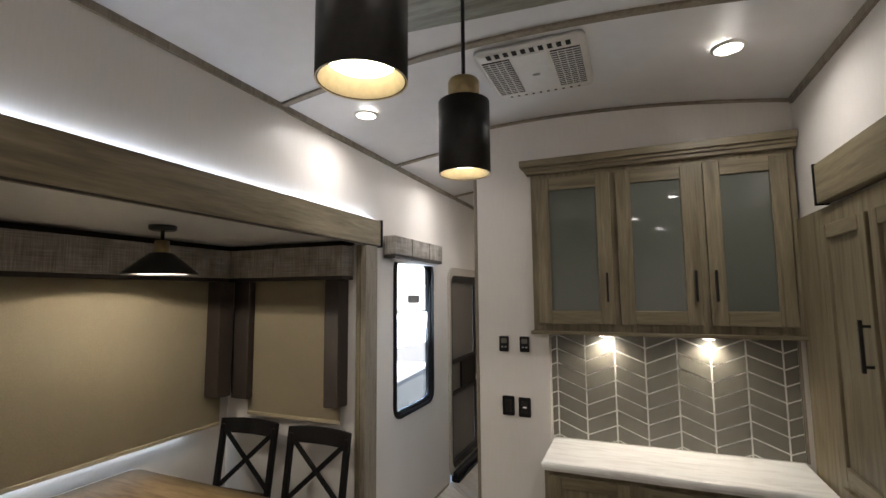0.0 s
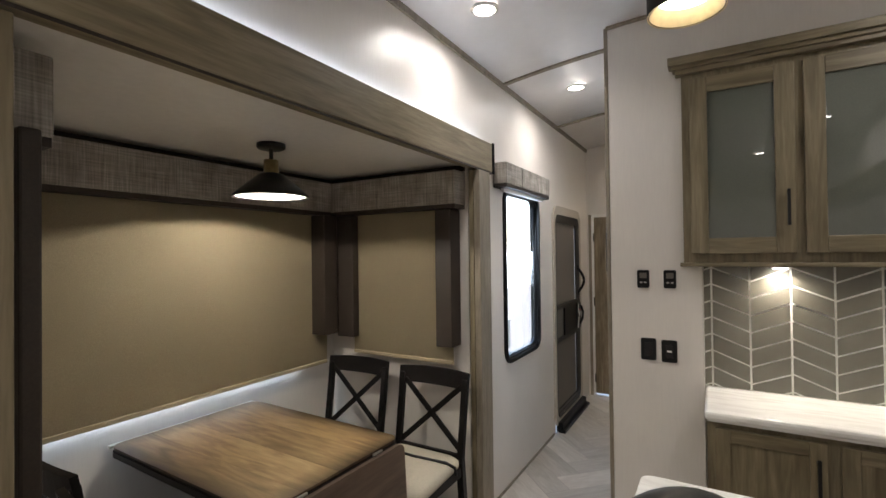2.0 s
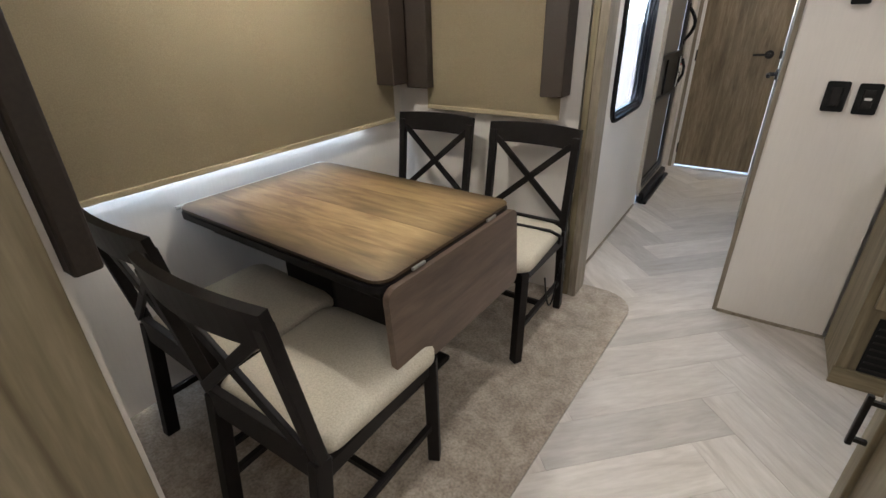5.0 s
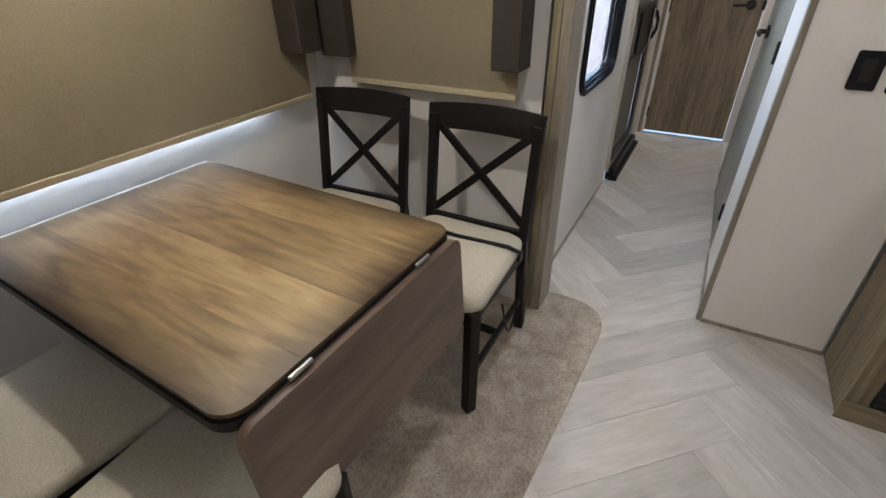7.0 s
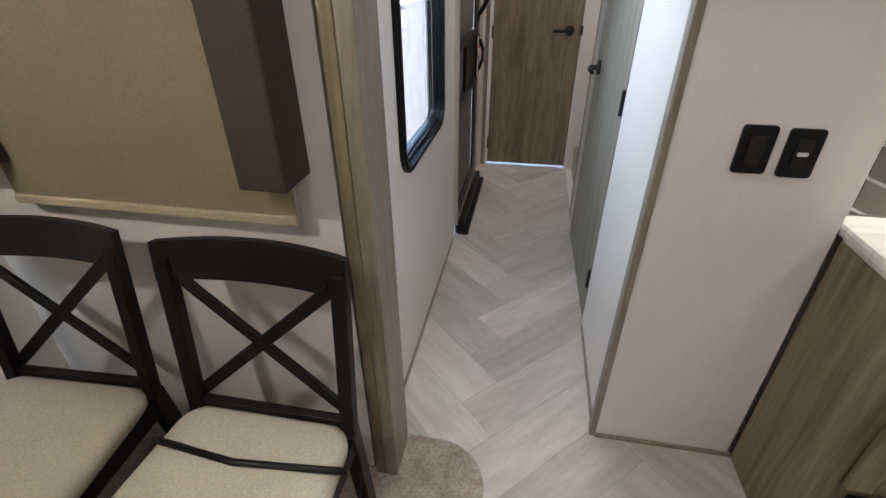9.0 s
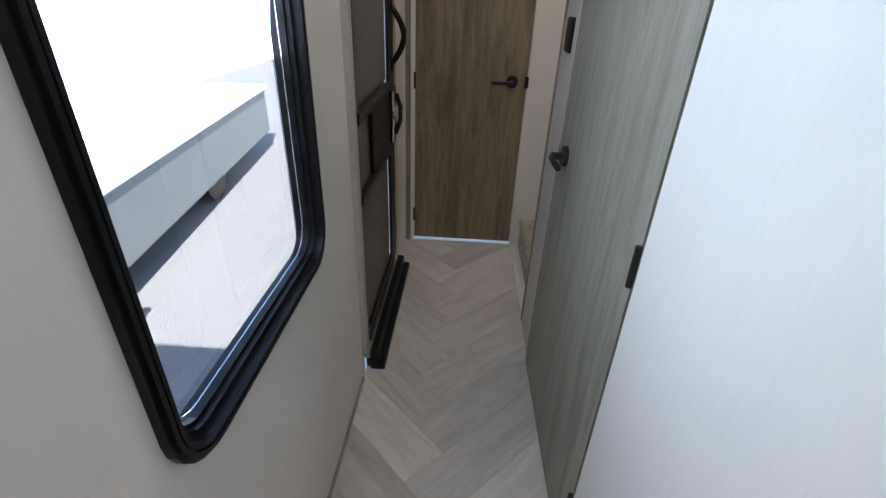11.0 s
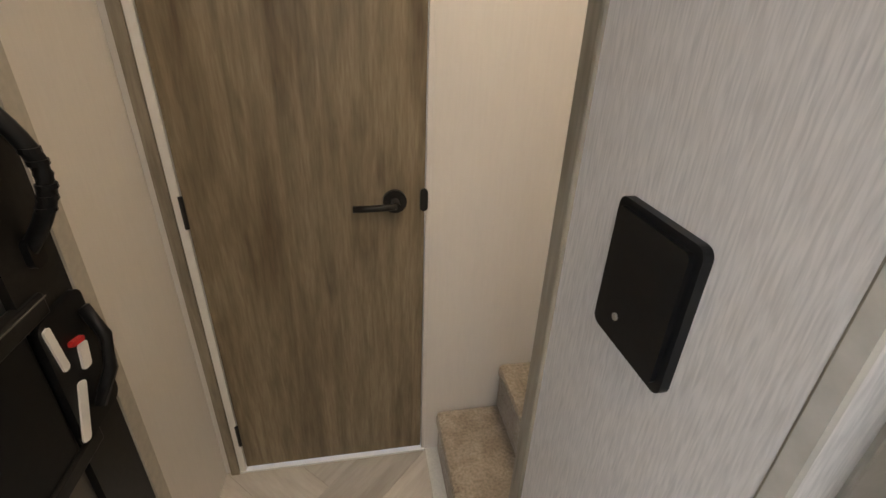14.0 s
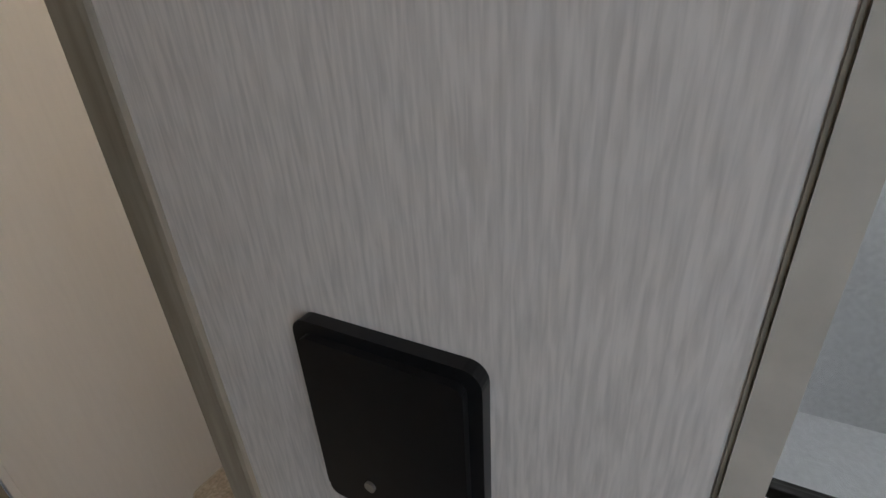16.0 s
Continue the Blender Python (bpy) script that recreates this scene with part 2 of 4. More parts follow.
def bar(p, q, w, d, bevel=0.0, roll=0.0):
    """A straight bar from p to q with a section w by d."""
    p, q = Vector(p), Vector(q)
    m = look(p, q)
    return box((-w / 2, -d / 2, -(q - p).length), (w / 2, d / 2, 0), bevel, m @ pose(0, 0, 0, 0, 0, roll))


def rod(p, q, r, n=16, r2=None):
    p, q = Vector(p), Vector(q)
    bm = bmesh.new()
    bmesh.ops.create_cone(bm, cap_ends=True, segments=n, radius1=r, radius2=r if r2 is None else r2, depth=(q - p).length)
    z = (q - p).normalized()
    bmesh.ops.transform(bm, matrix=Matrix.Translation((p + q) / 2) @ z.to_track_quat("Z", "Y").to_matrix().to_4x4(), verts=bm.verts)
    return bm


def lathe(profile, place, n=32):
    bm = bmesh.new()
    vs = [bm.verts.new((r, 0, z)) for r, z in profile]
    es = [bm.edges.new((vs[i], vs[i + 1])) for i in range(len(vs) - 1)]
    bmesh.ops.spin(bm, geom=vs + es, cent=(0, 0, 0), axis=(0, 0, 1), angle=2 * math.pi, steps=n)
    bmesh.ops.remove_doubles(bm, verts=bm.verts, dist=1e-5)
    bmesh.ops.recalc_face_normals(bm, faces=bm.faces)
    bmesh.ops.translate(bm, verts=bm.verts, vec=place)
    return bm


def tube(points, r, n=10):
    """A round tube along a smooth run of points."""
    bm = bmesh.new()
    rings = []
    pts = [Vector(p) for p in points]
    for i, p in enumerate(pts):
        d = (pts[min(i + 1, len(pts) - 1)] - pts[max(i - 1, 0)]).normalized()
        q = d.to_track_quat("Z", "Y")
        rings.append([bm.verts.new(p + q @ Vector((r * math.cos(2 * math.pi * k / n), r * math.sin(2 * math.pi * k / n), 0))) for k in range(n)])
    for a, b in zip(rings, rings[1:]):
        for k in range(n):
            bm.faces.new((a[k], a[(k + 1) % n], b[(k + 1) % n], b[k]))
    bm.faces.new(rings[0][::-1])
    bm.faces.new(rings[-1])
    return bm


def outline(w, h, r, n=6):
    """A rounded rectangle, centred, as (u, v) pairs."""
    out = []
    for cx, cy, a0 in ((w / 2 - r, h / 2 - r, 0), (-w / 2 + r, h / 2 - r, 90), (-w / 2 + r, -h / 2 + r, 180), (w / 2 - r, -h / 2 + r, 270)):
        out += [(cx + r * math.cos(radians(a0 + 90 * k / n)), cy + r * math.sin(radians(a0 + 90 * k / n))) for k in range(n + 1)]
    return out


def slab(outer, depth, m, inner=None):
    """A plate (or a ring, with an inner outline) of a thickness, in the plane of m's x and y."""
    bm = bmesh.new()
    lo, hi = [bm.verts.new((u, v, 0)) for u, v in outer], [bm.verts.new((u, v, depth)) for u, v in outer]
    k = len(outer)
    for i in range(k):
        bm.faces.new((lo[i], lo[(i + 1) % k], hi[(i + 1) % k], hi[i]))
    if inner:
        li, hj = [bm.verts.new((u, v, 0)) for u, v in inner], [bm.verts.new((u, v, depth)) for u, v in inner]
        for i in range(k):
            j = (i + 1) % k
            bm.faces.new((li[j], li[i], hj[i], hj[j]))
            bm.faces.new((hi[i], hi[j], hj[j], hj[i]))
            bm.faces.new((lo[j], lo[i], li[i], li[j]))
    else:
        bm.faces.new(lo[::-1])
        bm.faces.new(hi)
    bmesh.ops.transform(bm, matrix=m, verts=bm.verts)
    return bm


def part(name, bm, material, parent=None, label="", smooth=False):
    me = mesh(bm, name)
    me.materials.append(material)
    if smooth:
        me.shade_smooth()
    ob = new(name, me)
    ob.parent = parent
    return tagged(ob, label) if label else ob


def thing(name, place, label, category, group="", turn=0):
    ob = new(name)
    ob.empty_display_size = 0.1
    ob.matrix_world = pose(*place, 0, 0, turn)
    return tagged(ob, label, category, group)


def setting(name, bm, material, label="", smooth=False):
    return tagged(part(name, bm, material, None, label, smooth), label, name.split("_")[0], kind="structure")


UP_X = Matrix(((0, 0, 1, 0), (1, 0, 0, 0), (0, 1, 0, 0), (0, 0, 0, 1)))   # plate facing +x: u = y, v = z
UP_Y = Matrix(((1, 0, 0, 0), (0, 0, -1, 0), (0, 1, 0, 0), (0, 0, 0, 1)))  # plate facing -y: u = x, v = z


# ---- plan, in metres ----
LEFT, RIGHT, HALL, MID, END, BACK = -1.665, 0.74, -0.945, 2.795, 5.375, -3.6
SL_X, SL_Y0, SL_Y1, SL_Z = -2.72, 0.57, 2.535, 2.07
TOP = 2.69


def arch(x):
    """Height of the bowed ceiling."""
    u = (x - (LEFT + RIGHT) / 2) / ((RIGHT - LEFT) / 2)
    return TOP + 0.10 * (1 - u * u)


# ---- structure ----
floor = setting("floor", boxes(((LEFT - 0.3, BACK, -0.06), (RIGHT, END + 0.06, -0.006)), ((SL_X, SL_Y0, -0.06), (LEFT - 0.3, SL_Y1, -0.006))), GROUT, "pale ash plank floor laid in herringbone")

bm = bmesh.new()
N = 24
xs = [LEFT - 0.02 + (RIGHT - LEFT + 0.04) * i / N for i in range(N + 1)]
grid = [[bm.verts.new((x, y, arch(min(max(x, LEFT), RIGHT)) + dz)) for x in xs] for y, dz in ((BACK, 0), (END + 0.05, 0), (END + 0.05, 0.04), (BACK, 0.04))]
for r in range(4):
    a, b = grid[r], grid[(r + 1) % 4]
    for i in range(N):
        bm.faces.new((a[i], b[i], b[i + 1], a[i + 1]))
setting("ceiling", bm, CEIL, "bowed white ceiling panels", True)


def batten(y, x0, x1, w=0.035, drop=0.012):
    bm = bmesh.new()
    n = 20
    rows = [[bm.verts.new((x0 + (x1 - x0) * i / n, y + s * w / 2, arch(x0 + (x1 - x0) * i / n) + dz)) for i in range(n + 1)] for s, dz in ((-1, 0.0), (-1, -drop), (1, -drop), (1, 0.0))]
    for a, b in zip(rows, rows[1:]):
        for i in range(n):
            bm.faces.new((a[i], a[i + 1], b[i + 1], b[i]))
    return setting("trim_batten", bm, TRIM, "curved taupe batten across the ceiling")


for y in (-1.86, -0.63, 0.59, 1.82, 3.045, 4.27):
    batten(y, LEFT, RIGHT if y < MID else HALL)
batten(MID - 0.012, HALL, RIGHT, 0.024)
setting("trim_cornice_left", box((LEFT - 0.001, BACK, TOP - 0.03), (LEFT + 0.014, END, TOP + 0.012)), TRIM, "taupe trim where wall meets ceiling")
setting("trim_cornice_right", box((RIGHT - 0.014, BACK, TOP - 0.03), (RIGHT + 0.001, MID - 0.03, TOP + 0.012)), TRIM, "taupe trim where wall meets ceiling")

# outer wall: over the dining slide, then window and entry door
W_Y0, W_Y1, W_Z0, W_Z1 = 3.045, 3.70, 0.84, 1.98
D_Y0, D_Y1, D_Z1 = 4.12, 4.975, 1.95
T = LEFT - 0.06
setting("wall_left", boxes(
    ((T, BACK, 0), (LEFT, 0.385, TOP)), ((T, 0.386, 0), (T + 0.02, 0.545, 2.03)), ((T, 0.385, SL_Z + 0.031), (LEFT, 2.60, TOP)), ((T, 2.60, 0), (LEFT, W_Y0, TOP)),
    ((T, W_Y0, 0), (LEFT, W_Y1, W_Z0)), ((T, W_Y0, W_Z1), (LEFT, W_Y1, TOP)), ((T, W_Y1, 0), (LEFT, D_Y0, TOP)),
    ((T, D_Y0, D_Z1), (LEFT, D_Y1, TOP)), ((T, D_Y1, 0), (LEFT, END, TOP))), WALL, "off-white wallboard outer wall")
setting("wall_right", box((RIGHT, BACK, 0), (RIGHT + 0.06, MID + 0.05, TOP + 0.02)), WALL, "off-white wallboard outer wall")
setting("wall_back", box((T, BACK - 0.06, 0), (RIGHT + 0.06, BACK, TOP + 0.12)), WALL, "off-white wallboard wall")
setting("wall_end", boxes(((T, END, 0), (-1.61, END + 0.06, TOP + 0.12)), ((-0.945, END, 0), (RIGHT, END + 0.06, TOP + 0.12)), ((-1.61, END, 1.97), (-0.945, END + 0.06, TOP + 0.12))), WALL, "off-white wall round the end door")
# slide-out box
S_A, S_B, S_Z0, S_Z1 = 0.80, 2.20, 0.93, 1.82
setting("wall_slide_back", boxes(((SL_X - 0.05, SL_Y0 - 0.05, -0.06), (SL_X, S_A, SL_Z)), ((SL_X - 0.05, S_B, -0.06), (SL_X, SL_Y1 + 0.05, SL_Z)),
    ((SL_X - 0.05, S_A, -0.06), (SL_X, S_B, S_Z0)), ((SL_X - 0.05, S_A, S_Z1), (SL_X, S_B, SL_Z))), WALL, "off-white wall of the dining slide")
setting("wall_slide_end", box((SL_X, SL_Y1, -0.06), (LEFT - 0.005, 2.60, SL_Z)), WALL, "off-white wall of the dining slide")
setting("wall_slide_near", box((SL_X, SL_Y0 - 0.04, -0.06), (T, SL_Y0, SL_Z)), WALL, "off-white wall of the dining slide")
setting("ceiling_slide", box((SL_X - 0.05, SL_Y0 - 0.05, SL_Z), (LEFT + 0.003, SL_Y1 + 0.03, SL_Z + 0.03)), WHITE, "white ceiling of the dining slide")
setting("trim_slide_back", box((SL_X, SL_Y0, SL_Z - 0.035), (SL_X + 0.012, SL_Y1, SL_Z)), COCOA, "dark trim")
setting("trim_slide_end", box((SL_X + 0.012, SL_Y1 - 0.012, SL_Z - 0.035), (LEFT - 0.02, SL_Y1, SL_Z)), COCOA, "dark trim")
fascia = thing("fascia", (0, 0, 0), "long grey-brown oak fascia board over the dining slide", "fascia")
part("board", box((LEFT + 0.002, 0.385, 2.045), (-1.595, 2.715, 2.215), 0.004), OAK_ACROSS, fascia)
part("end_cap", box((-1.67, 2.716, 2.035), (-1.585, 2.728, 2.22), 0.003), BLACK, fascia, "black end cap")
part("groove", box((-1.6, 0.385, 2.037), (-1.598, 2.715, 2.045)), COCOA, fascia)
part("light_strip", box((-1.655, 0.3, 2.217), (-1.635, 2.70, 2.227)), LED, fascia, "glowing cool white light strip")
setting("trim_post_far", boxes(((-1.6255, 2.520, 0), (-1.588, 2.66, 2.034)), ((LEFT + 0.002, 2.541, 0), (-1.6265, 2.66, 2.034)), bevel=0.002), TRIM, "taupe upright panel at the slide")
setting("trim_post_edge", box((-1.655, 2.516, 0), (-1.626, 2.540, 2.034), 0.002), OAK, "grey-brown oak edge of the slide")
setting("trim_post_near", box((-1.70, 0.388, 0), (-1.615, 0.54, 2.034), 0.003), OAK, "grey-brown oak upright board at the slide")

# middle wall with the sideboard, hall side wall, bath
setting("wall_mid", boxes(((HALL, MID, 0), (-0.512, 2.86, 2.80)), ((-0.512, MID, 2.47), (RIGHT, 2.86, 2.80)), ((-0.512, 2.862, 0), (RIGHT, 2.90, 2.47))), WALL, "off-white wallboard partition")
setting("trim_corner", box((HALL - 0.016, MID - 0.006, 0), (HALL + 0.004, 2.83, 2.78), 0.003), TRIM, "taupe corner trim")
setting("baseboard_mid", box((HALL, MID - 0.010, 0), (-0.505, MID - 0.001, 0.014)), TRIM, "thin taupe base trim")
setting("baseboard_left", box((LEFT, 2.665, 0), (LEFT + 0.008, D_Y0 - 0.05, 0.016)), TRIM, "thin taupe base trim")
B_Y0, B_Y1, B_Z1 = 3.41, 4.278, 1.99
setting("wall_hall", boxes(((HALL, 2.86, 0), (HALL + 0.035, B_Y0, 2.76)), ((HALL, B_Y0, B_Z1), (HALL + 0.035, B_Y1, 2.76))), WALL, "off-white hall partition")
setting("wall_hall_end", box((HALL, B_Y1, 0), (HALL + 0.035, 4.538, 2.76)), GREYWALL, "greige streaked wallboard partition beside the bath door")
setting("trim_hall_end", box((HALL - 0.004, 4.538, 0), (HALL + 0.038, 4.570, 2.74), 0.004), TRIM, "taupe edge trim")
setting("baseboard_hall", box((HALL - 0.008, 2.84, 0), (HALL, B_Y0 - 0.03, 0.016)), TRIM, "thin taupe base trim")
setting("wall_bath_far", box((HALL + 0.039, 4.49, 0), (RIGHT, 4.55, TOP)), WALL, "off-white wall between bath and stairs")
setting("wall_bath_right", box((RIGHT, MID + 0.05, 0), (RIGHT + 0.06, END, TOP + 0.02)), WALL, "off-white wallboard outer wall")


# ---- windows and doors ----
def window_unit():
    w, h = W_Y1 - W_Y0, W_Z1 - W_Z0
    cy, cz = (W_Y0 + W_Y1) / 2, (W_Z0 + W_Z1) / 2
    ob = tagged(thing("window_1", (LEFT, cy, cz), "tall black-framed window with rounded corners and clear glass", "window"), kind="structure")
    part("window_frame", slab(outline(w + 0.05, h + 0.05, 0.10), 0.014, UP_X, outline(w - 0.004, h - 0.004, 0.075)), BLACK, ob, "black rounded frame")
    part("outer_rib", slab(outline(w + 0.036, h + 0.036, 0.095), 0.020, UP_X, outline(w + 0.020, h + 0.020, 0.087)), BLACK, ob)
    part("inner_rib", slab(outline(w + 0.012, h + 0.012, 0.083), 0.019, UP_X, outline(w - 0.002, h - 0.002, 0.076)), BLACK, ob)
    part("inner_frame", slab(outline(w + 0.004, h + 0.004, 0.08), -0.05, UP_X, outline(w - 0.03, h - 0.03, 0.065)), BLACK, ob)
    part("glazing_bead", slab(outline(w - 0.03, h - 0.03, 0.065), -0.012, Matrix.Translation((-0.012, 0, 0)) @ UP_X, outline(w - 0.044, h - 0.044, 0.06)), BLACK, ob)
    p = part("pane", slab(outline(w - 0.05, h - 0.05, 0.07), 0.004, Matrix.Translation((-0.03, 0, 0)) @ UP_X), CLEAR, ob, "clear glass pane")
    p.visible_shadow = False


window_unit()
# daylight of the open sky in the upper part of the window
lamp("lamp_window", "AREA", (LEFT - 0.02, (W_Y0 + W_Y1) / 2, 1.62), (LEFT + 1, (W_Y0 + W_Y1) / 2, 1.50), 22, COOL, 0.7, 0.62)


def lever(parent, y_dir, flip=1):
    """A black lever handle on a rose; the plate faces the local -y."""
    part("rose", rod((0, 0, 0), (0, -0.014, 0), 0.033, 28), BLACK_METAL, parent)
    part("spindle", rod((0, -0.012, 0), (0, -0.05, 0), 0.012, 16), BLACK_METAL, parent)
    part("lever", tube([(0, -0.045, 0), (flip * -0.02, -0.052, 0), (flip * -0.07, -0.052, -0.002), (flip * -0.115, -0.048, -0.004)], 0.0095, 12), BLACK_METAL, parent, smooth=True)


end_door = tagged(thing("door_1", (-1.285, END, 0), "closed barn-oak print door with black lever handle", "door"), kind="structure")
part("leaf", box((-0.305, -0.004, 0.025), (0.325, 0.03, 1.94), 0.002), DOOR_OAK, end_door)
part("jamb_hinge_side", box((-0.33, -0.008, 0), (-0.308, 0.04, 1.97), 0.002), WHITE, end_door, "white jamb")
part("casing", box((-0.36, -0.014, 0), (-0.331, 0.0, 1.97), 0.002), TRIM, end_door, "taupe casing")
part("jamb_latch_side", box((0.328, -0.004, 0), (0.342, 0.04, 1.97), 0.002), WALL, end_door)
part("head", box((-0.33, -0.006, 1.942), (0.342, 0.04, 1.972), 0.002), WHITE, end_door)
part("threshold", box((-0.33, -0.012, 0), (0.34, 0.05, 0.010), 0.002), WHITE, end_door, "pale threshold strip")
for z in (0.19, 1.02, 1.72):
    part("hinge", rod((-0.307, -0.010, z - 0.045), (-0.307, -0.010, z + 0.045), 0.006, 10), BLACK_METAL, end_door, "black hinge")
handle = part("handle", box((-0.01, -0.006, -0.01), (0.01, 0.0, 0.01)), BLACK_METAL, end_door)
handle.location = (0.240, -0.005, 1.035)
lever(handle, 0, 1)
part("strike", slab(outline(0.022, 0.066, 0.01), 0.006, Matrix.Translation((0.322, -0.005, 1.035)) @ UP_Y), BLACK_METAL, end_door, "black strike plate")

bath_door = tagged(thing("door_2", (HALL, B_Y0 + 0.01, 0), "slightly open weathered oak print bath door with black lever", "door", turn=90 + 1.0), kind="structure")
part("leaf", box((0.0, -0.001, 0.02), (0.808, -0.032, B_Z1 - 0.02), 0.002), BATH_OAK, bath_door)
for z in (0.24, 1.0, 1.72):
    part("hinge", rod((0.0, 0.006, z - 0.045), (0.0, 0.006, z + 0.045), 0.007, 10), BLACK_METAL, bath_door, "black hinge")
handle = part("handle", box((-0.01, -0.01, -0.01), (0.01, -0.001, 0.01)), BLACK_METAL, bath_door)
handle.matrix_basis = pose(0.695, 0.0, 1.002, 0, 0, 180)
lever(handle, 0, -1)
setting("trim_bath_groove", box((HALL - 0.0004, B_Y1 + 0.0095, 0), (HALL + 0.004, B_Y1 + 0.0108, B_Z1)), TRIM, "taupe joint beside the bath jamb")
setting("trim_bath_casing", box((HALL - 0.001, B_Y1 - 0.0015, 0), (HALL + 0.004, B_Y1 + 0.0093, B_Z1)), BEIGE_FRAME, "beige jamb edge of the bath door")
setting("trim_bath_jamb", boxes(((HALL + 0.036, B_Y1 - 0.003, 0), (HALL + 0.075, B_Y1 + 0.05, B_Z1)), bevel=0.002), BEIGE_FRAME, "beige jamb strip")
setting("trim_bath_strike", slab(outline(0.028, 0.07, 0.012), 0.003, Matrix.Translation((HALL - 0.003, B_Y1 + 0.006, 0.965)) @ UP_X), BLACK_METAL, "black strike plate")


def screen_door():
    y0, y1 = D_Y0, D_Y1
    cy, cz, w, h = (y0 + y1) / 2, (0.06 + D_Z1) / 2, y1 - y0, D_Z1 - 0.06
    ob = tagged(thing("door_3", (LEFT, cy, 0), "closed black-framed entry screen door with taupe panels and a black grab handle", "door"), kind="structure")
    at = Matrix.Translation((0, 0, cz))
    part("door_frame", slab(outline(w + 0.06, h + 0.05, 0.12), 0.020, at @ UP_X, outline(w - 0.03, h - 0.10, 0.085)), BEIGE_FRAME, ob, "beige rounded outer frame")
    near, far = -w / 2 + 0.055, w / 2 - 0.145
    inner = [(x + (near + far) / 2, z) for x, z in outline(far - near, h - 0.24, 0.03)]
    part("screen_frame", slab(outline(w - 0.03, h - 0.10, 0.085), 0.014, Matrix.Translation((0.001, 0, cz)) @ UP_X, inner), BLACK_METAL, ob, "black door frame")
    for name, z0, z1 in (("upper_screen", 1.10, 1.86), ("middle_panel", 0.80, 1.06), ("lower_screen", 0.15, 0.77)):
        part(name, box((-0.012, near - 0.01, z0), (-0.004, far + 0.01, z1)), SCREEN, ob, "taupe screen panel")
    # added sheet that keeps daylight out of the gaps between the panels
    part("gap_blocker", box((-0.020, near - 0.03, 0.11), (-0.013, far + 0.03, 1.89)), SCREEN, ob)
    part("rail", box((0.001, near - 0.02, 1.055), (0.024, far + 0.05, 1.095), 0.004), BLACK_METAL, ob)
    part("rail_edge", box((0.0245, near - 0.02, 1.086), (0.0262, far + 0.05, 1.0885)), SCREEN, ob, "thin paler line along the rail")
    part("rail", box((0.001, near - 0.02, 0.765), (0.022, far + 0.05, 0.80), 0.004), BLACK_METAL, ob)
    part("slide_panel", box((0.001, near + 0.235, 0.80), (0.016, far - 0.005, 1.055), 0.003), BLACK, ob, "black sliding latch cover")
    latch = part("latch", slab(outline(0.13, 0.255, 0.02), 0.012, Matrix.Translation((0.014, far + 0.065, 0.93)) @ UP_X), BLACK, ob, "black latch with red and white tabs")
    part("tab", slab(outline(0.016, 0.09, 0.005), 0.004, Matrix.Translation((0.026, far + 0.02, 1.00)) @ UP_X @ pose(0, 0, 0, 0, 0, 6)), WHITE, latch, "white tab")
    part("tab", slab(outline(0.026, 0.05, 0.008), 0.004, Matrix.Translation((0.026, far + 0.075, 0.945)) @ UP_X @ pose(0, 0, 0, 0, 0, -12)), WHITE, latch, "white tab")
    part("tab", slab(outline(0.024, 0.11, 0.008), 0.003, Matrix.Translation((0.026, far + 0.022, 0.862)) @ UP_X @ pose(0, 0, 0, 0, 0, -24)), WHITE, latch, "white tab")
    part("tab", slab(outline(0.036, 0.010, 0.004), 0.008, Matrix.Translation((0.026, far + 0.066, 0.982)) @ UP_X @ pose(0, 0, 0, 0, 0, -14)), RED, latch, "red tab")
    part("paddle", tube([(0.028, far + 0.115, 1.02), (0.050, far + 0.11, 0.96), (0.052, far + 0.09, 0.90), (0.030, far + 0.06, 0.84)], 0.012, 10), BLACK, latch, "black latch paddle", True)
    pts = [(0.012 + 0.062 * math.sin(math.pi * k / 14), w / 2 - 0.075, 1.155 + 0.25 * k / 14) for k in range(15)]
    part("grab_handle", tube(pts, 0.013, 12), BLACK, ob, "black grab handle", True)
    for z in (1.155, 1.405):
        part("handle_foot", slab(outline(0.034, 0.05, 0.012), 0.014, Matrix.Translation((0.012, w / 2 - 0.075, z)) @ UP_X), BLACK, ob)
    for k in range(5):
        part("grip_ring", rod(Vector(pts[4 + k + k // 3]) + Vector((0, 0, -0.004)), Vector(pts[4 + k + k // 3]) + Vector((0, 0, 0.004)), 0.0145, 12), BLACK, ob)
    part("kick_plate", box((0.001, near + 0.0, 0.10), (0.020, far + 0.05, 0.155), 0.005), BLACK, ob)
    for a in (-0.22, 0.16):
        part("corner_bolt", rod((0.020, a, 0.128), (0.024, a, 0.128), 0.006, 10), STEEL, ob)


screen_door()
step = thing("entry_step", (LEFT, 4.56, 0), "black moulded entry step at the foot of the screen door", "step")
part("body", box((0.0, -0.42, 0), (0.055, 0.45, 0.085), 0.012), BLACK, step)
part("ramp", box((0.02, -0.43, 0), (0.085, 0.46, 0.03), 0.008), BLACK, step)


# ---- switches on the walls ----
def wall_plate(x, z, w, h, label, kind="wall_switch", m=None):
    ob = thing(kind, (x, MID, z), label, "switch")
    part("plate", slab(outline(w, h, 0.008), 0.008, UP_Y), BLACK, ob)
    return ob


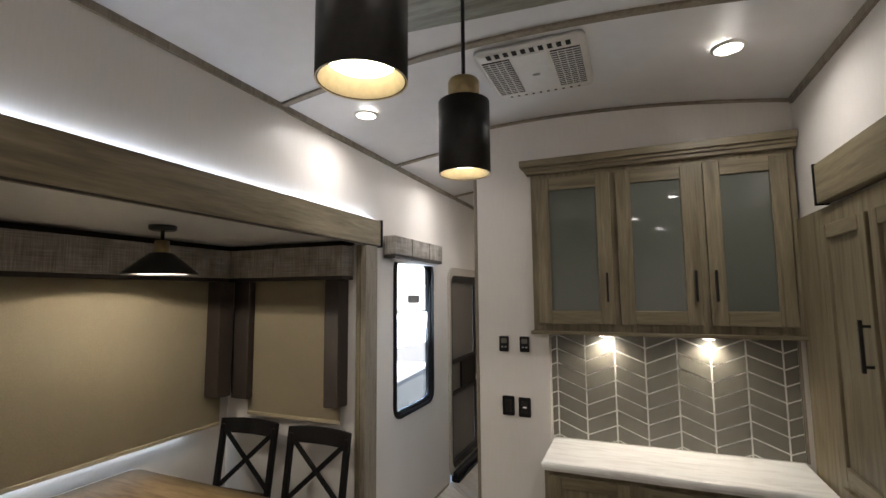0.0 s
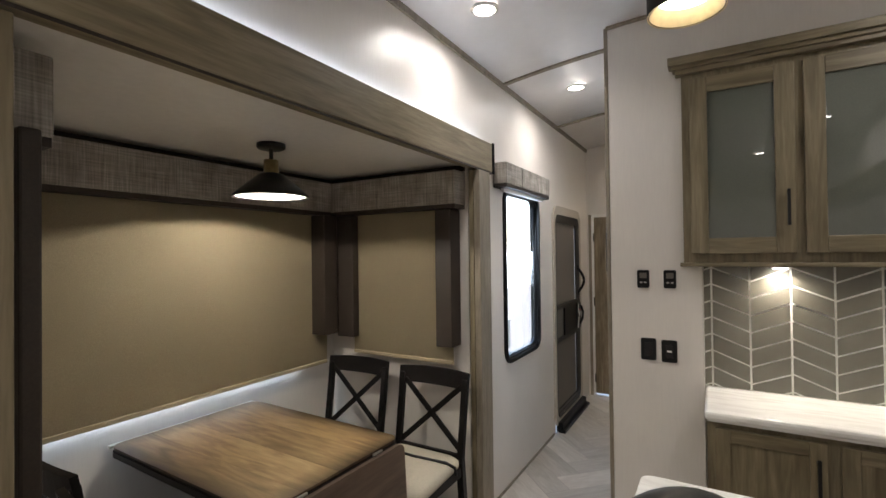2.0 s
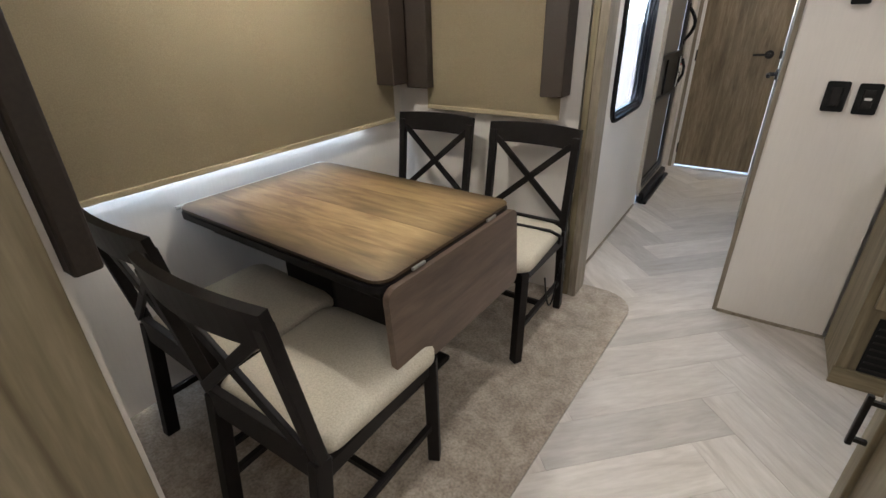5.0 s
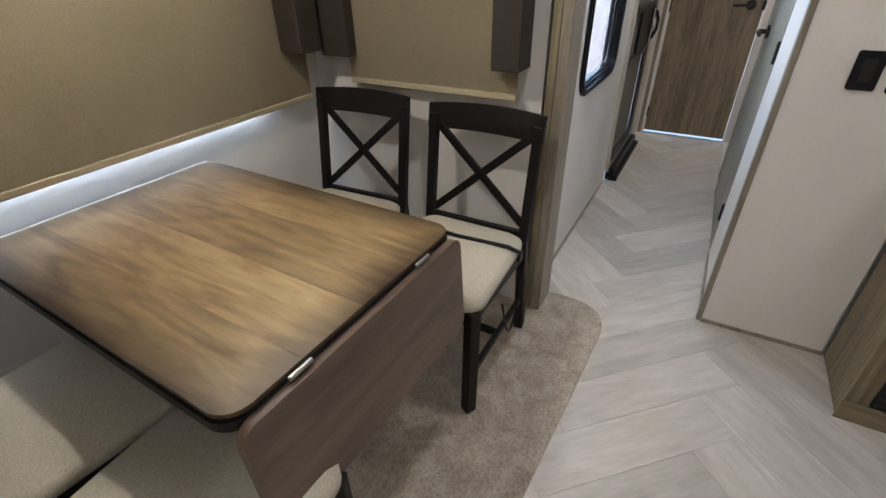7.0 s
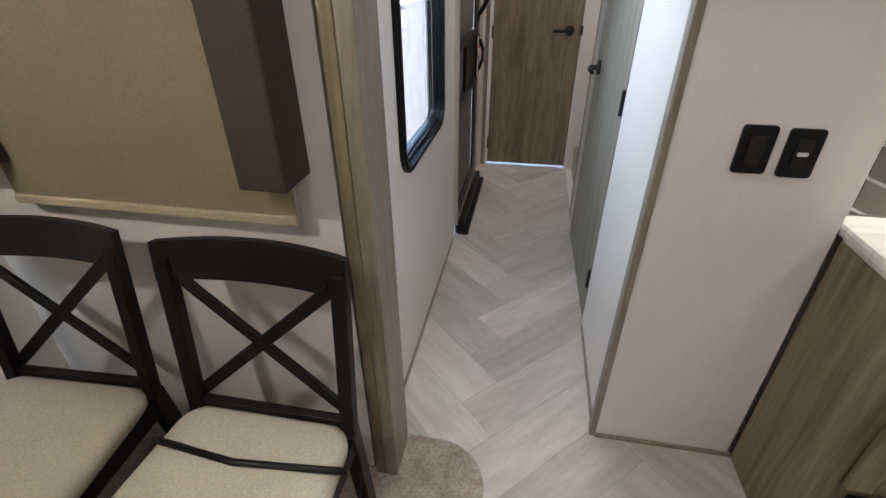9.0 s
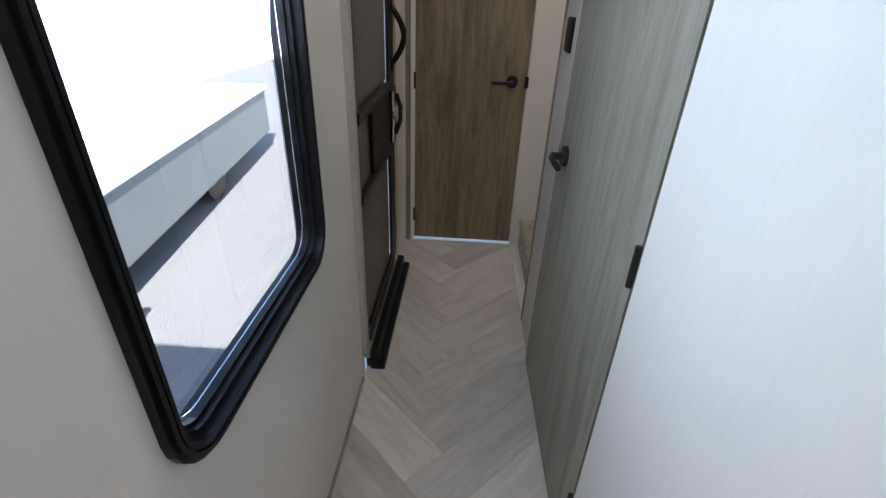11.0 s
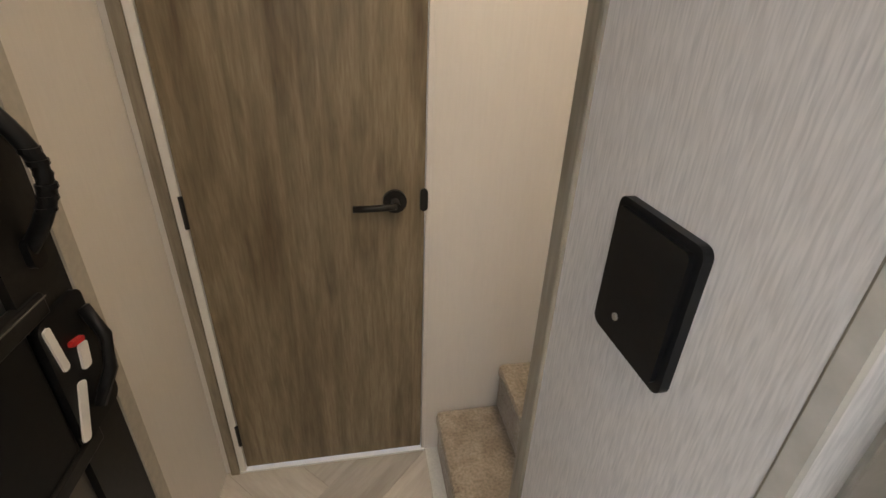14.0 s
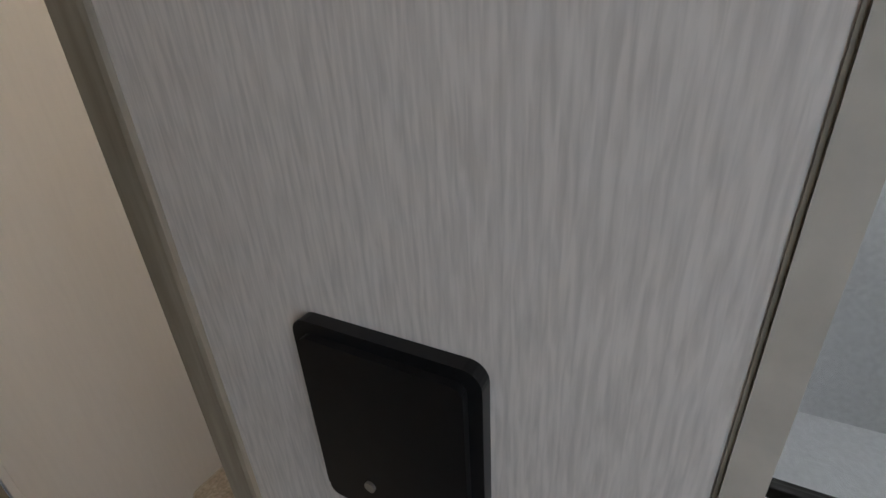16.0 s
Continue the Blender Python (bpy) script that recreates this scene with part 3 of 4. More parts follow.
for x, z, w, h in ((-0.781, 1.418, 0.058, 0.092), (-0.656, 1.418, 0.058, 0.092)):
    th = wall_plate(x, z, w, h, "small black thermostat with a grey display on the partition", "thermostat")
    part("display", slab(outline(0.034, 0.028, 0.003), 0.002, Matrix.Translation((0, -0.008, 0.018)) @ UP_Y), SCREEN, th, "grey display")
    for dx in (-0.01, 0.01):
        part("button", slab(outline(0.012, 0.008, 0.002), 0.002, Matrix.Translation((dx, -0.008, -0.018)) @ UP_Y), STEEL, th)
sw = wall_plate(-0.761, 1.056, 0.072, 0.112, "black rocker switch plate on the partition")
part("rocker", box((-0.017, -0.012, -0.034), (0.017, -0.007, 0.034), 0.003), BLACK_METAL, sw)
sw = wall_plate(-0.664, 1.052, 0.072, 0.112, "black switch plate with a small white label")
part("rocker", box((-0.017, -0.012, -0.034), (0.017, -0.007, 0.034), 0.003), BLACK_METAL, sw)
part("sticker", box((-0.010, -0.0135, -0.004), (0.012, -0.0121, 0.005)), WHITE, sw, "white sticker")
hp = thing("wall_switch", (HALL, 4.410, 1.342), "black two-gang switch plate with rounded corners on the greige partition", "switch")
HX = Matrix(((0, 0, -1, 0), (1, 0, 0, 0), (0, 1, 0, 0), (0, 0, 0, 1)))
part("plate", slab(outline(0.092, 0.112, 0.008), 0.007, HX), BLACK, hp)
part("raised_face", slab(outline(0.080, 0.100, 0.005), 0.004, Matrix.Translation((-0.007, 0, 0)) @ HX), BLACK, hp)
part("screw", rod((-0.0105, 0.012, -0.030), (-0.0125, 0.012, -0.030), 0.003, 10), STEEL, hp)


cp = thing("control_panel", (HALL, 2.96, 1.56), "slim black control panel with a white edge on the hall wall", "control panel")
part("back_plate", box((-0.010, -0.105, -0.118), (-0.001, 0.105, 0.118), 0.002), WHITE, cp, "white back plate")
part("body", box((-0.034, -0.098, -0.110), (-0.0101, 0.098, 0.110), 0.005), BLACK, cp)
part("screen", slab(outline(0.15, 0.09, 0.006), 0.0015, Matrix.Translation((-0.034, 0, 0.045)) @ HX), BLACK_METAL, cp, "dark display")
for k in range(4):
    part("button", slab(outline(0.022, 0.022, 0.004), 0.002, Matrix.Translation((-0.034, -0.06 + 0.04 * k, -0.05)) @ HX), BLACK_METAL, cp)


# ---- dining slide: blinds, valances ----
def shade(name, y_or_x, a, b, z0, z1, along):
    """A roller shade with a hem bar; a slight sag bows the cloth."""
    ob = thing(name, (0, 0, 0), "tan roller shade drawn down over the slide window", "blind")
    bm = bmesh.new()
    us = [0, 0.002] + [i / 20 for i in range(1, 20)] + [0.998, 1]
    ws = [0, 0.003] + [j / 14 for j in range(1, 14)] + [0.997, 1]
    n, k = len(us) - 1, len(ws) - 1
    vs = []
    for p in us:
        for q in ws:
            u, v = a + (b - a) * p, z0 + (z1 - z0) * q
            d = 0.006 * math.sin(math.pi * q) * math.sin(2.2 * math.pi * p + 0.6) + 0.004 * noise.noise(Vector((u * 3, v * 2, 0)))
            vs.append(bm.verts.new((y_or_x + d, u, v) if along == "y" else (u, y_or_x - d, v)))
    for i in range(n):
        for j in range(k):
            q = [vs[i * (k + 1) + j], vs[(i + 1) * (k + 1) + j], vs[(i + 1) * (k + 1) + j + 1], vs[i * (k + 1) + j + 1]]
            bm.faces.new(q)
    bmesh.ops.solidify(bm, geom=bm.faces[:], thickness=0.001)
    part("cloth", bm, BLIND, ob, "", True)
    # unseen sheet, added to stop the lamp's glow from reaching the cloth
    back = ((y_or_x - 0.016, a + 0.004, z0 - 0.010), (y_or_x - 0.013, b - 0.004, z1)) if along == "y" else ((a + 0.004, y_or_x + 0.013, z0 - 0.010), (b - 0.004, y_or_x + 0.016, z1))
    part("lamp_blocker", box(*back), WHITE, ob, "unseen white sheet that blocks lamp light behind the cloth")
    hem = ((y_or_x - 0.006, a, z0 - 0.018), (y_or_x + 0.008, b, z0 + 0.004)) if along == "y" else ((a, y_or_x - 0.008, z0 - 0.018), (b, y_or_x + 0.006, z0 + 0.004))
    part("hem_bar", box(*hem, 0.004), BLIND, ob)


w2 = tagged(thing("window_2", (SL_X, (S_A + S_B) / 2, (S_Z0 + S_Z1) / 2), "wide black-framed slide window behind the drawn shade", "window"), kind="structure")
part("window_frame", slab(outline(S_B - S_A + 0.03, S_Z1 - S_Z0 + 0.03, 0.09), 0.01, UP_X, outline(S_B - S_A - 0.04, S_Z1 - S_Z0 - 0.04, 0.07)), BLACK, w2)
wp = part("pane", slab(outline(S_B - S_A - 0.03, S_Z1 - S_Z0 - 0.03, 0.07), 0.004, Matrix.Translation((-0.035, 0, 0)) @ UP_X), CLEAR, w2)
wp.visible_shadow = False
# daylight in the covered window, which leaks out under the hem
lamp("lamp_slide_window", "AREA", (SL_X + 0.014, (S_A + S_B) / 2, S_Z0 - 0.02), (SL_X + 0.014, (S_A + S_B) / 2, 0), 6, COOL, 0.02, S_B - S_A)
shade("roller_shade", SL_X + 0.045, 0.60, 2.425, 0.872, 1.93, "y")
shade("roller_shade", SL_Y1 - 0.045, -2.49, -1.75, 0.945, 1.93, "x")


def valance(a, b, label):
    ob = thing("valance", (0, 0, 0), label, "valance")
    part("board", box(a, b, 0.006), PLAID, ob, "woven grey-brown cloth covered board")
    # the shade below the board, built as a dark strip
    part("under_shade", box((a[0] + 0.004, a[1] + 0.004, a[2] - 0.022), (b[0] - 0.004, b[1] - 0.004, a[2] + 0.002)), COCOA, ob, "dark strip standing in for the shade under the board")
    return ob


VL = "grey-brown woven box valance over the slide window"
va = valance((SL_X + 0.002, SL_Y0 + 0.002, 1.838), (SL_X + 0.12, SL_Y1 - 0.13, 2.028), VL)
vb = valance((SL_X + 0.002, SL_Y1 - 0.125, 1.838), (-1.685, SL_Y1 - 0.002, 2.028), VL)
vc = valance((-2.58, SL_Y0 + 0.002, 1.84), (-1.78, SL_Y0 + 0.09, 2.03), VL)
wv = valance((LEFT + 0.002, 2.865, 2.0), (LEFT + 0.10, 3.73, 2.135), "grey-brown woven box valance over the tall window")
for y in (3.13, 3.45):
    part("seam", box((LEFT + 0.099, y, 2.001), (LEFT + 0.102, y + 0.006, 2.134)), COCOA, wv)
rl = thing("roller_shade", (0, 0, 0), "rolled-up white shade under the valance", "blind")
part("roll", rod((LEFT + 0.05, 2.93, 1.972), (LEFT + 0.05, 3.68, 1.972), 0.018, 16), WHITE, rl, smooth=True)


def leg(parent, a, b):
    part("side_panel", box(a, b, 0.006), COCOA, parent, "cocoa brown upholstered side panel")


leg(va, (SL_X + 0.050, 2.29, 1.06), (-2.555, 2.405, 1.814))
leg(vb, (-2.585, SL_Y1 - 0.105, 1.036), (-2.447, SL_Y1 - 0.048, 1.814))
leg(vb, (-1.826, SL_Y1 - 0.115, 1.036), (-1.722, SL_Y1 - 0.002, 1.814))
leg(vc, (-1.76, 0.572, 1.05), (-1.702, 0.612, 1.839))


# ---- slide lamp ----
sl = thing("ceiling_lamp", (-2.19, 1.60, SL_Z), "black metal cone lamp lit under the slide ceiling", "lamp")
part("canopy", lathe([(0, 0), (0.062, 0), (0.062, -0.018), (0.055, -0.024), (0, -0.024)], (0, 0, 0)), BLACK_METAL, sl, smooth=True)
part("stem", rod((0, 0, -0.02), (0, 0, -0.10), 0.009, 12), BLACK_METAL, sl)
part("socket", lathe([(0, -0.075), (0.032, -0.075), (0.034, -0.135), (0.045, -0.145), (0, -0.145)], (0, 0, 0)), BRASS, sl, "aged brass socket", True)
part("shade", lathe([(0.04, -0.135), (0.055, -0.14), (0.165, -0.235), (0.168, -0.245), (0.160, -0.245), (0.05, -0.15)], (0, 0, 0), 40), BLACK_METAL, sl, "black cone shade with white inside", True)
part("lining", lathe([(0.02, -0.150), (0.05, -0.155), (0.158, -0.243)], (0, 0, 0), 40), WHITE, sl, "white lining", True)
part("bulb", lathe([(0, -0.148), (0.014, -0.152), (0.022, -0.168), (0.018, -0.182), (0, -0.187)], (0, 0, 0), 20), BULB, sl, "lit bulb", True)
lamp("lamp_slide", "POINT", (-2.19, 1.60, SL_Z - 0.199), (-2.19, 1.60, 0), 50, (1.0, 0.92, 0.80), 0.011)


# ---- table ----
TBL = thing("drop_leaf_table", (-2.172, 1.500, -0.012), "rubbed walnut drop-leaf table with its front leaf folded down", "table", turn=-1.5)
part("tabletop", slab(outline(1.006, 0.698, 0.05), 0.028, Matrix.Translation((0, 0, 0.738))), ESPRESSO, TBL, "dark tabletop core")
rim = outline(1.01, 0.704, 0.052, 8)
for y0, y1 in ((-0.352, -0.19), (-0.1895, -0.02), (-0.0195, 0.165), (0.1655, 0.352)):
    bm = slab([(x, min(max(y, y0), y1)) for x, y in rim], 0.009, Matrix.Translation((0, 0, 0.766)))
    bmesh.ops.remove_doubles(bm, verts=bm.verts, dist=1e-4)
    part("board", bm, TABLE_WOOD, TBL, "rubbed walnut board with darkened rim")
part("edge_band", slab(outline(1.016, 0.712, 0.055, 8), 0.022, Matrix.Translation((-0.001, 0, 0.736))), ESPRESSO, TBL, "dark edge band")
# bright strip in place of the window's reflection on the bevelled end
part("end_sheen", box((-0.528, -0.35, 0.757), (-0.511, 0.35, 0.772), 0.004), STEEL, TBL, "bright strip standing in for the sheen on the end edge")
part("drop_leaf", slab(outline(0.70, 0.30, 0.035), 0.022, Matrix.Translation((0.513, 0, 0.605)) @ pose(0, 0, 0, 0, -3, 0) @ UP_X), LEAF_WOOD, TBL, "folded dark walnut leaf")
for y in (-0.205, 0.19):
    part("hinge", box((0.509, y - 0.028, 0.762), (0.517, y + 0.028, 0.771), 0.002), STEEL, TBL, "bright steel hinge")
part("apron", box((-0.43, -0.28, 0.66), (0.43, 0.28, 0.735), 0.006), ESPRESSO, TBL)
part("pedestal", box((-0.16, -0.18, 0.05), (0.10, 0.18, 0.66), 0.01), ESPRESSO, TBL)
part("foot", box((-0.42, -0.24, 0.025), (0.30, 0.24, 0.055), 0.012), ESPRESSO, TBL)


# ---- chairs ----
def dining_chair():
    ob = thing("dining_chair", (-1.825, 2.125, 0.012), "espresso wooden cross-back dining chair with a cream seat", "chair", "chairs round the table")
    for s in (-1, 1):
        part("front_leg", bar((s * 0.20, -0.245, 0.0), (s * 0.205, -0.235, 0.44), 0.04, 0.04, 0.004), ESPRESSO, ob)
        part("back_leg", bar((s * 0.195, 0.255, 0.0), (s * 0.20, 0.20, 0.46), 0.036, 0.046, 0.004), ESPRESSO, ob)
        part("back_post", bar((s * 0.20, 0.20, 0.45), (s * 0.203, 0.262, 0.87), 0.034, 0.032, 0.004), ESPRESSO, ob)
        part("side_rail", box((s * 0.20 - 0.012, -0.22, 0.385), (s * 0.20 + 0.012, 0.20, 0.435), 0.003), ESPRESSO, ob)
        part("stretcher", bar((s * 0.20, -0.23, 0.16), (s * 0.197, 0.235, 0.16), 0.018, 0.026, 0.003), ESPRESSO, ob)
        part("cross_slat", bar((s * 0.19, 0.225, 0.50), (-s * 0.185, 0.256, 0.835), 0.014, 0.030, 0.003), ESPRESSO, ob)
    part("front_rail", box((-0.20, -0.245, 0.385), (0.20, -0.222, 0.435), 0.003), ESPRESSO, ob)
    part("back_rail", box((-0.19, 0.198, 0.40), (0.19, 0.222, 0.49), 0.003), ESPRESSO, ob)
    part("cross_stretcher", bar((-0.2, 0.0, 0.16), (0.2, 0.0, 0.16), 0.018, 0.026, 0.003), ESPRESSO, ob)
    # bowed top rail
    bm = bmesh.new()
    n = 12
    rings = []
    for i in range(n + 1):
        u = -1 + 2 * i / n
        x, y = 0.222 * u, 0.252 + 0.028 * (1 - u * u)
        rings.append([bm.verts.new(c) for c in ((x, y - 0.011, 0.818), (x, y + 0.011, 0.814), (x, y + 0.026, 0.910 - 0.008 * u * u), (x, y + 0.004, 0.914 - 0.008 * u * u))])
    for a, b in zip(rings, rings[1:]):
        for k in range(4):
            bm.faces.new((a[k], b[k], b[(k + 1) % 4], a[(k + 1) % 4]))
    bm.faces.new(rings[0])
    bm.faces.new(rings[-1][::-1])
    bmesh.ops.recalc_face_normals(bm, faces=bm.faces)
    part("top_rail", bm, ESPRESSO, ob)
    # padded seat, wider in front
    bm = bmesh.new()
    top = outline(0.47, 0.46, 0.06)
    layers = []
    for inset, z in ((0.012, 0.432), (0.0, 0.448), (0.0, 0.470), (0.02, 0.488), (0.09, 0.497), (0.19, 0.499)):
        ring = []
        for x, y in top:
            k = 1 - inset / 0.235
            taper = 1 - 0.10 * (y + 0.23) / 0.46
            ring.append(bm.verts.new((x * k * taper, y * k - 0.03, z)))
        layers.append(ring)
    for a, b in zip(layers, layers[1:]):
        for i in range(len(a)):
            bm.faces.new((a[i], a[(i + 1) % len(a)], b[(i + 1) % len(a)], b[i]))
    bm.faces.new(layers[0][::-1])
    bm.faces.new(layers[-1])
    part("seat", bm, CREAM, ob, "cream padded seat", True)
    return ob


chair = dining_chair()
copy_thing(chair, pose(-2.365, 2.135, 0.012, 0, 0, 3))
copy_thing(chair, pose(-1.835, 1.035, 0.012, 0, 0, 181))
copy_thing(chair, pose(-2.315, 1.09, 0.012, 0, 0, 178))
strap = thing("tie_strap", (-1.825, 2.125, 0.012), "black tie-down strap across a chair seat", "strap")
part("band", tube([(-0.222, 0.11, 0.43), (-0.229, 0.09, 0.475), (-0.19, 0.07, 0.499), (0, 0.05, 0.503), (0.19, 0.07, 0.499), (0.229, 0.09, 0.475), (0.222, 0.11, 0.43)], 0.008, 8), BLACK, strap, "", True)
cable = thing("rope", (-1.825, 2.125, 0.012), "thin black cord looped round the chair legs", "cord")
part("loop", tube([(-0.23 + 0.44 * k / 24, -0.19 + 0.36 * math.sin(math.pi * k / 24) ** 2 * 0.8, 0.13 + 0.05 * math.cos(2 * math.pi * k / 24) + 0.16 * (k / 24) ** 3) for k in range(25)], 0.005, 8), BLACK, cable, "", True)
part("strand", tube([(0.21, 0.0 + 0.2 * k / 12, 0.30 - 0.20 * math.sin(math.pi * k / 12)) for k in range(13)], 0.004, 8), BLACK, cable, "", True)


# ---- carpet in the slide ----
bm = bmesh.new()
pts = [(SL_X, SL_Y0), (-1.385, SL_Y0), (-1.31, 2.44)]
pts += [(-1.47 + 0.165 * math.cos(radians(a)), 2.50 + 0.17 * math.sin(radians(a))) for a in range(6, 96, 12)]
pts += [(-1.587, 2.67), (-1.587, 2.514), (-1.657, 2.514), (-1.657, SL_Y1 - 0.002), (SL_X, SL_Y1 - 0.002)]
lo = [bm.verts.new((x, y, -0.004)) for x, y in pts]
hi = [bm.verts.new((x, y, 0.012)) for x, y in pts]
for i in range(len(pts)):
    j = (i + 1) % len(pts)
    bm.faces.new((lo[i], lo[j], hi[j], hi[i]))
bm.faces.new(hi)
setting("carpet", bm, CARPET, "mottled taupe cut-pile carpet in the dining slide")


# ---- stairs to the bedroom ----
def stair(x0, x1, z0, z1, name):
    ob = thing(name, (0, 0, 0), "taupe carpeted stair leading up beside the end door", "stair", "carpeted stairs")
    part("riser", box((x0 + 0.012, 4.554, z0), (x1, END - 0.004, z1 - 0.03)), CARPET, ob)
    part("tread", box((x0, 4.552, z1 - 0.055), (x1, END - 0.002, z1), 0.018), CARPET, ob)


stair(-0.905, 0.2, 0.0, 0.20, "stair_step")
stair(-0.685, 0.2, 0.201, 0.40, "stair_step")
stair(-0.465, 0.2, 0.401, 0.60, "stair_step")
setting("wall_stair", box((0.2, 4.55, 0), (0.24, END, TOP), 0), WALL, "off-white wall")


# ---- ceiling: vent, downlights, pendants ----
vent = thing("ceiling_vent", (-0.42, 2.125, arch(-0.42)), "white air-conditioner vent with two louvred grilles", "vent")
part("housing", box((-0.24, -0.245, -0.035), (0.24, 0.245, 0.0), 0.03), WHITE, vent, "", True)
part("raised_panel", box((-0.075, -0.19, -0.042), (0.075, 0.20, -0.034), 0.004), WHITE, vent)
for s in (-1, 1):
    g = part("grille", box((s * 0.152 - 0.062, -0.175, -0.040), (s * 0.152 + 0.062, 0.175, -0.034)), BLACK, vent, "dark louvred opening")
    for k in range(18):
        y = -0.17 + 0.02 * k
        part("slat", box((s * 0.152 - 0.062, y - 0.0028, -0.0425), (s * 0.152 + 0.062, y + 0.0028, -0.039)), WHITE, g)
    for k in (-1, 0, 1):
        part("rib", box((s * 0.152 + k * 0.031 - 0.002, -0.175, -0.0435), (s * 0.152 + k * 0.031 + 0.002, 0.175, -0.039)), WHITE, g)
for k in range(10):
    x = -0.17 + 0.038 * k
    part("slot", box((x - 0.010, -0.232, -0.037), (x + 0.010, -0.198, -0.034)), BLACK, vent)
    part("slot", box((x - 0.006, 0.212, -0.037), (x + 0.006, 0.222, -0.034)), BLACK, vent)
part("badge", slab(outline(0.035, 0.016, 0.007), 0.004, Matrix.Translation((0, 0, -0.046))), STEEL, vent)


def downlight(x, y, watts=7.0):
    z = arch(x)
    ob = thing("downlight", (x, y, z), "round lit recessed ceiling light with a white rim", "ceiling light", "ceiling downlights")
    part("rim", lathe([(0.052, -0.001), (0.068, -0.001), (0.068, -0.008), (0.052, -0.012)], (0, 0, 0)), WHITE, ob, "", True)
    part("lens", lathe([(0, -0.010), (0.03, -0.010), (0.053, -0.006)], (0, 0, 0)), CAN, ob, "lit lens", True)
    lamp("lamp_downlight", "AREA", (x, y, z - 0.02), (x, y, 0), watts * 1.6, NEUTRAL, 0.1).data.spread = radians(150)


for x, y, w in ((-1.388, 2.185, 7), (0.37, 2.19, 7), (-1.29, 3.50, 9), (-1.38, -0.2, 6), (0.40, 0.1, 8), (-0.75, -1.25, 6), (0.05, -1.6, 6), (-0.45, -2.4, 6), (0.42, -2.6, 6)):
    downlight(x, y, w)
# unseen light with its fitting, added to warm the stairs and end door
lamp("lamp_stairs_fill", "SPOT", (-0.5, 4.95, arch(-0.5) - 0.02), (-0.5, 4.95, 0), 105, (1.0, 0.86, 0.66), 0.05, 0, 1.0, 150)
stl = thing("downlight", (-0.5, 4.95, arch(-0.5)), "unseen round ceiling light added to brighten the stairs and end door", "ceiling light", "ceiling downlights")
part("rim", lathe([(0.052, -0.001), (0.068, -0.001), (0.068, -0.008), (0.052, -0.012)], (0, 0, 0)), WHITE, stl, "", True)
part("lens", lathe([(0, -0.010), (0.03, -0.010), (0.053, -0.006)], (0, 0, 0)), CAN, stl, "lit lens", True)

cb = thing("pendant_board", (-0.46, 1.00, 2.745), "sage driftwood board that carries the pendants", "board")
part("plank", box((-0.34, -0.60, 0.0), (0.34, 0.60, 0.03), 0.004, pose(0, 0, 0, 0, 0, 4)), BOARD, cb)


def pendant(x, y, z):
    ob = thing("pendant_lamp", (x, y, z), "black cylinder pendant with an aged brass cap, lit", "pendant lamp", "pendants over the island")
    part("shade", lathe([(0.079, 0.0), (0.079, 0.225), (0.03, 0.226), (0.03, 0.222), (0.074, 0.221), (0.074, 0.0), (0.079, 0.0)], (0, 0, 0), 40), BLACK_METAL, ob, "", True)
    part("cap", lathe([(0, 0.226), (0.047, 0.226), (0.049, 0.29), (0.044, 0.298), (0, 0.298)], (0, 0, 0)), BRASS, ob, "aged brass cap", True)
    part("rod", rod((0, 0, 0.295), (0, 0, 2.745 - z), 0.006, 10), BLACK_METAL, ob)
    part("canopy", rod((0, 0, 2.720 - z), (0, 0, 2.745 - z), 0.05, 24), BLACK_METAL, ob)
    part("liner", lathe([(0.0785, -0.001), (0.0735, 0.001), (0.058, 0.035), (0.054, 0.036)], (0, 0, 0), 40), PENDANT_IN, ob, "cream inner rim", True)
    part("diffuser", lathe([(0, 0.028), (0.058, 0.034)], (0, 0, 0), 32), BULB, ob, "lit diffuser", True)
    lamp("lamp_pendant", "SPOT", (x, y, z + 0.02), (x, y, 0), 16, WARM, 0.05, 0, 0.6, 110)


pendant(-0.507, 1.335, 2.085)
pendant(-0.463, 0.685, 2.085)


# ---- sideboard under the partition ----
def shaker(name, a, b, axis, parent, centre=OAK, glass_mat=None, rail=0.055):
    """A framed door between corners a and b (u, z); axis gives the plane: ('y', face) faces -y, ('x-', face) faces -x."""
    (u0, z0), (u1, z1) = a, b
    ob = part(name, box((0, 0, 0), (0.001, 0.001, 0.001)), OAK, parent)

    def put(n, p, q, d0, d1, material, lab=""):
        lo_, hi_ = axis[1] - d1, axis[1] - d0
        if axis[0] == "y":
            c = box((p[0], lo_, p[1]), (q[0], hi_, q[1]), 0.003)
        else:
            c = box((lo_, p[0], p[1]), (hi_, q[0], q[1]), 0.003)
        return part(n, c, material, ob, lab)
    put("stile", (u0, z0), (u0 + rail, z1), 0, 0.02, OAK)
    put("stile", (u1 - rail, z0), (u1, z1), 0, 0.02, OAK)
    across = OAK_RAIL if axis[0] == "y" else OAK_ACROSS
    put("rail", (u0 + rail, z0), (u1 - rail, z0 + rail), 0, 0.02, across)
    put("rail", (u0 + rail, z1 - rail), (u1 - rail, z1), 0, 0.02, across)
    put("panel", (u0 + rail - 0.004, z0 + rail - 0.004), (u1 - rail + 0.004, z1 - rail + 0.004), -0.002, 0.008, glass_mat or centre, "frosted patterned glass" if glass_mat else "")
    return ob


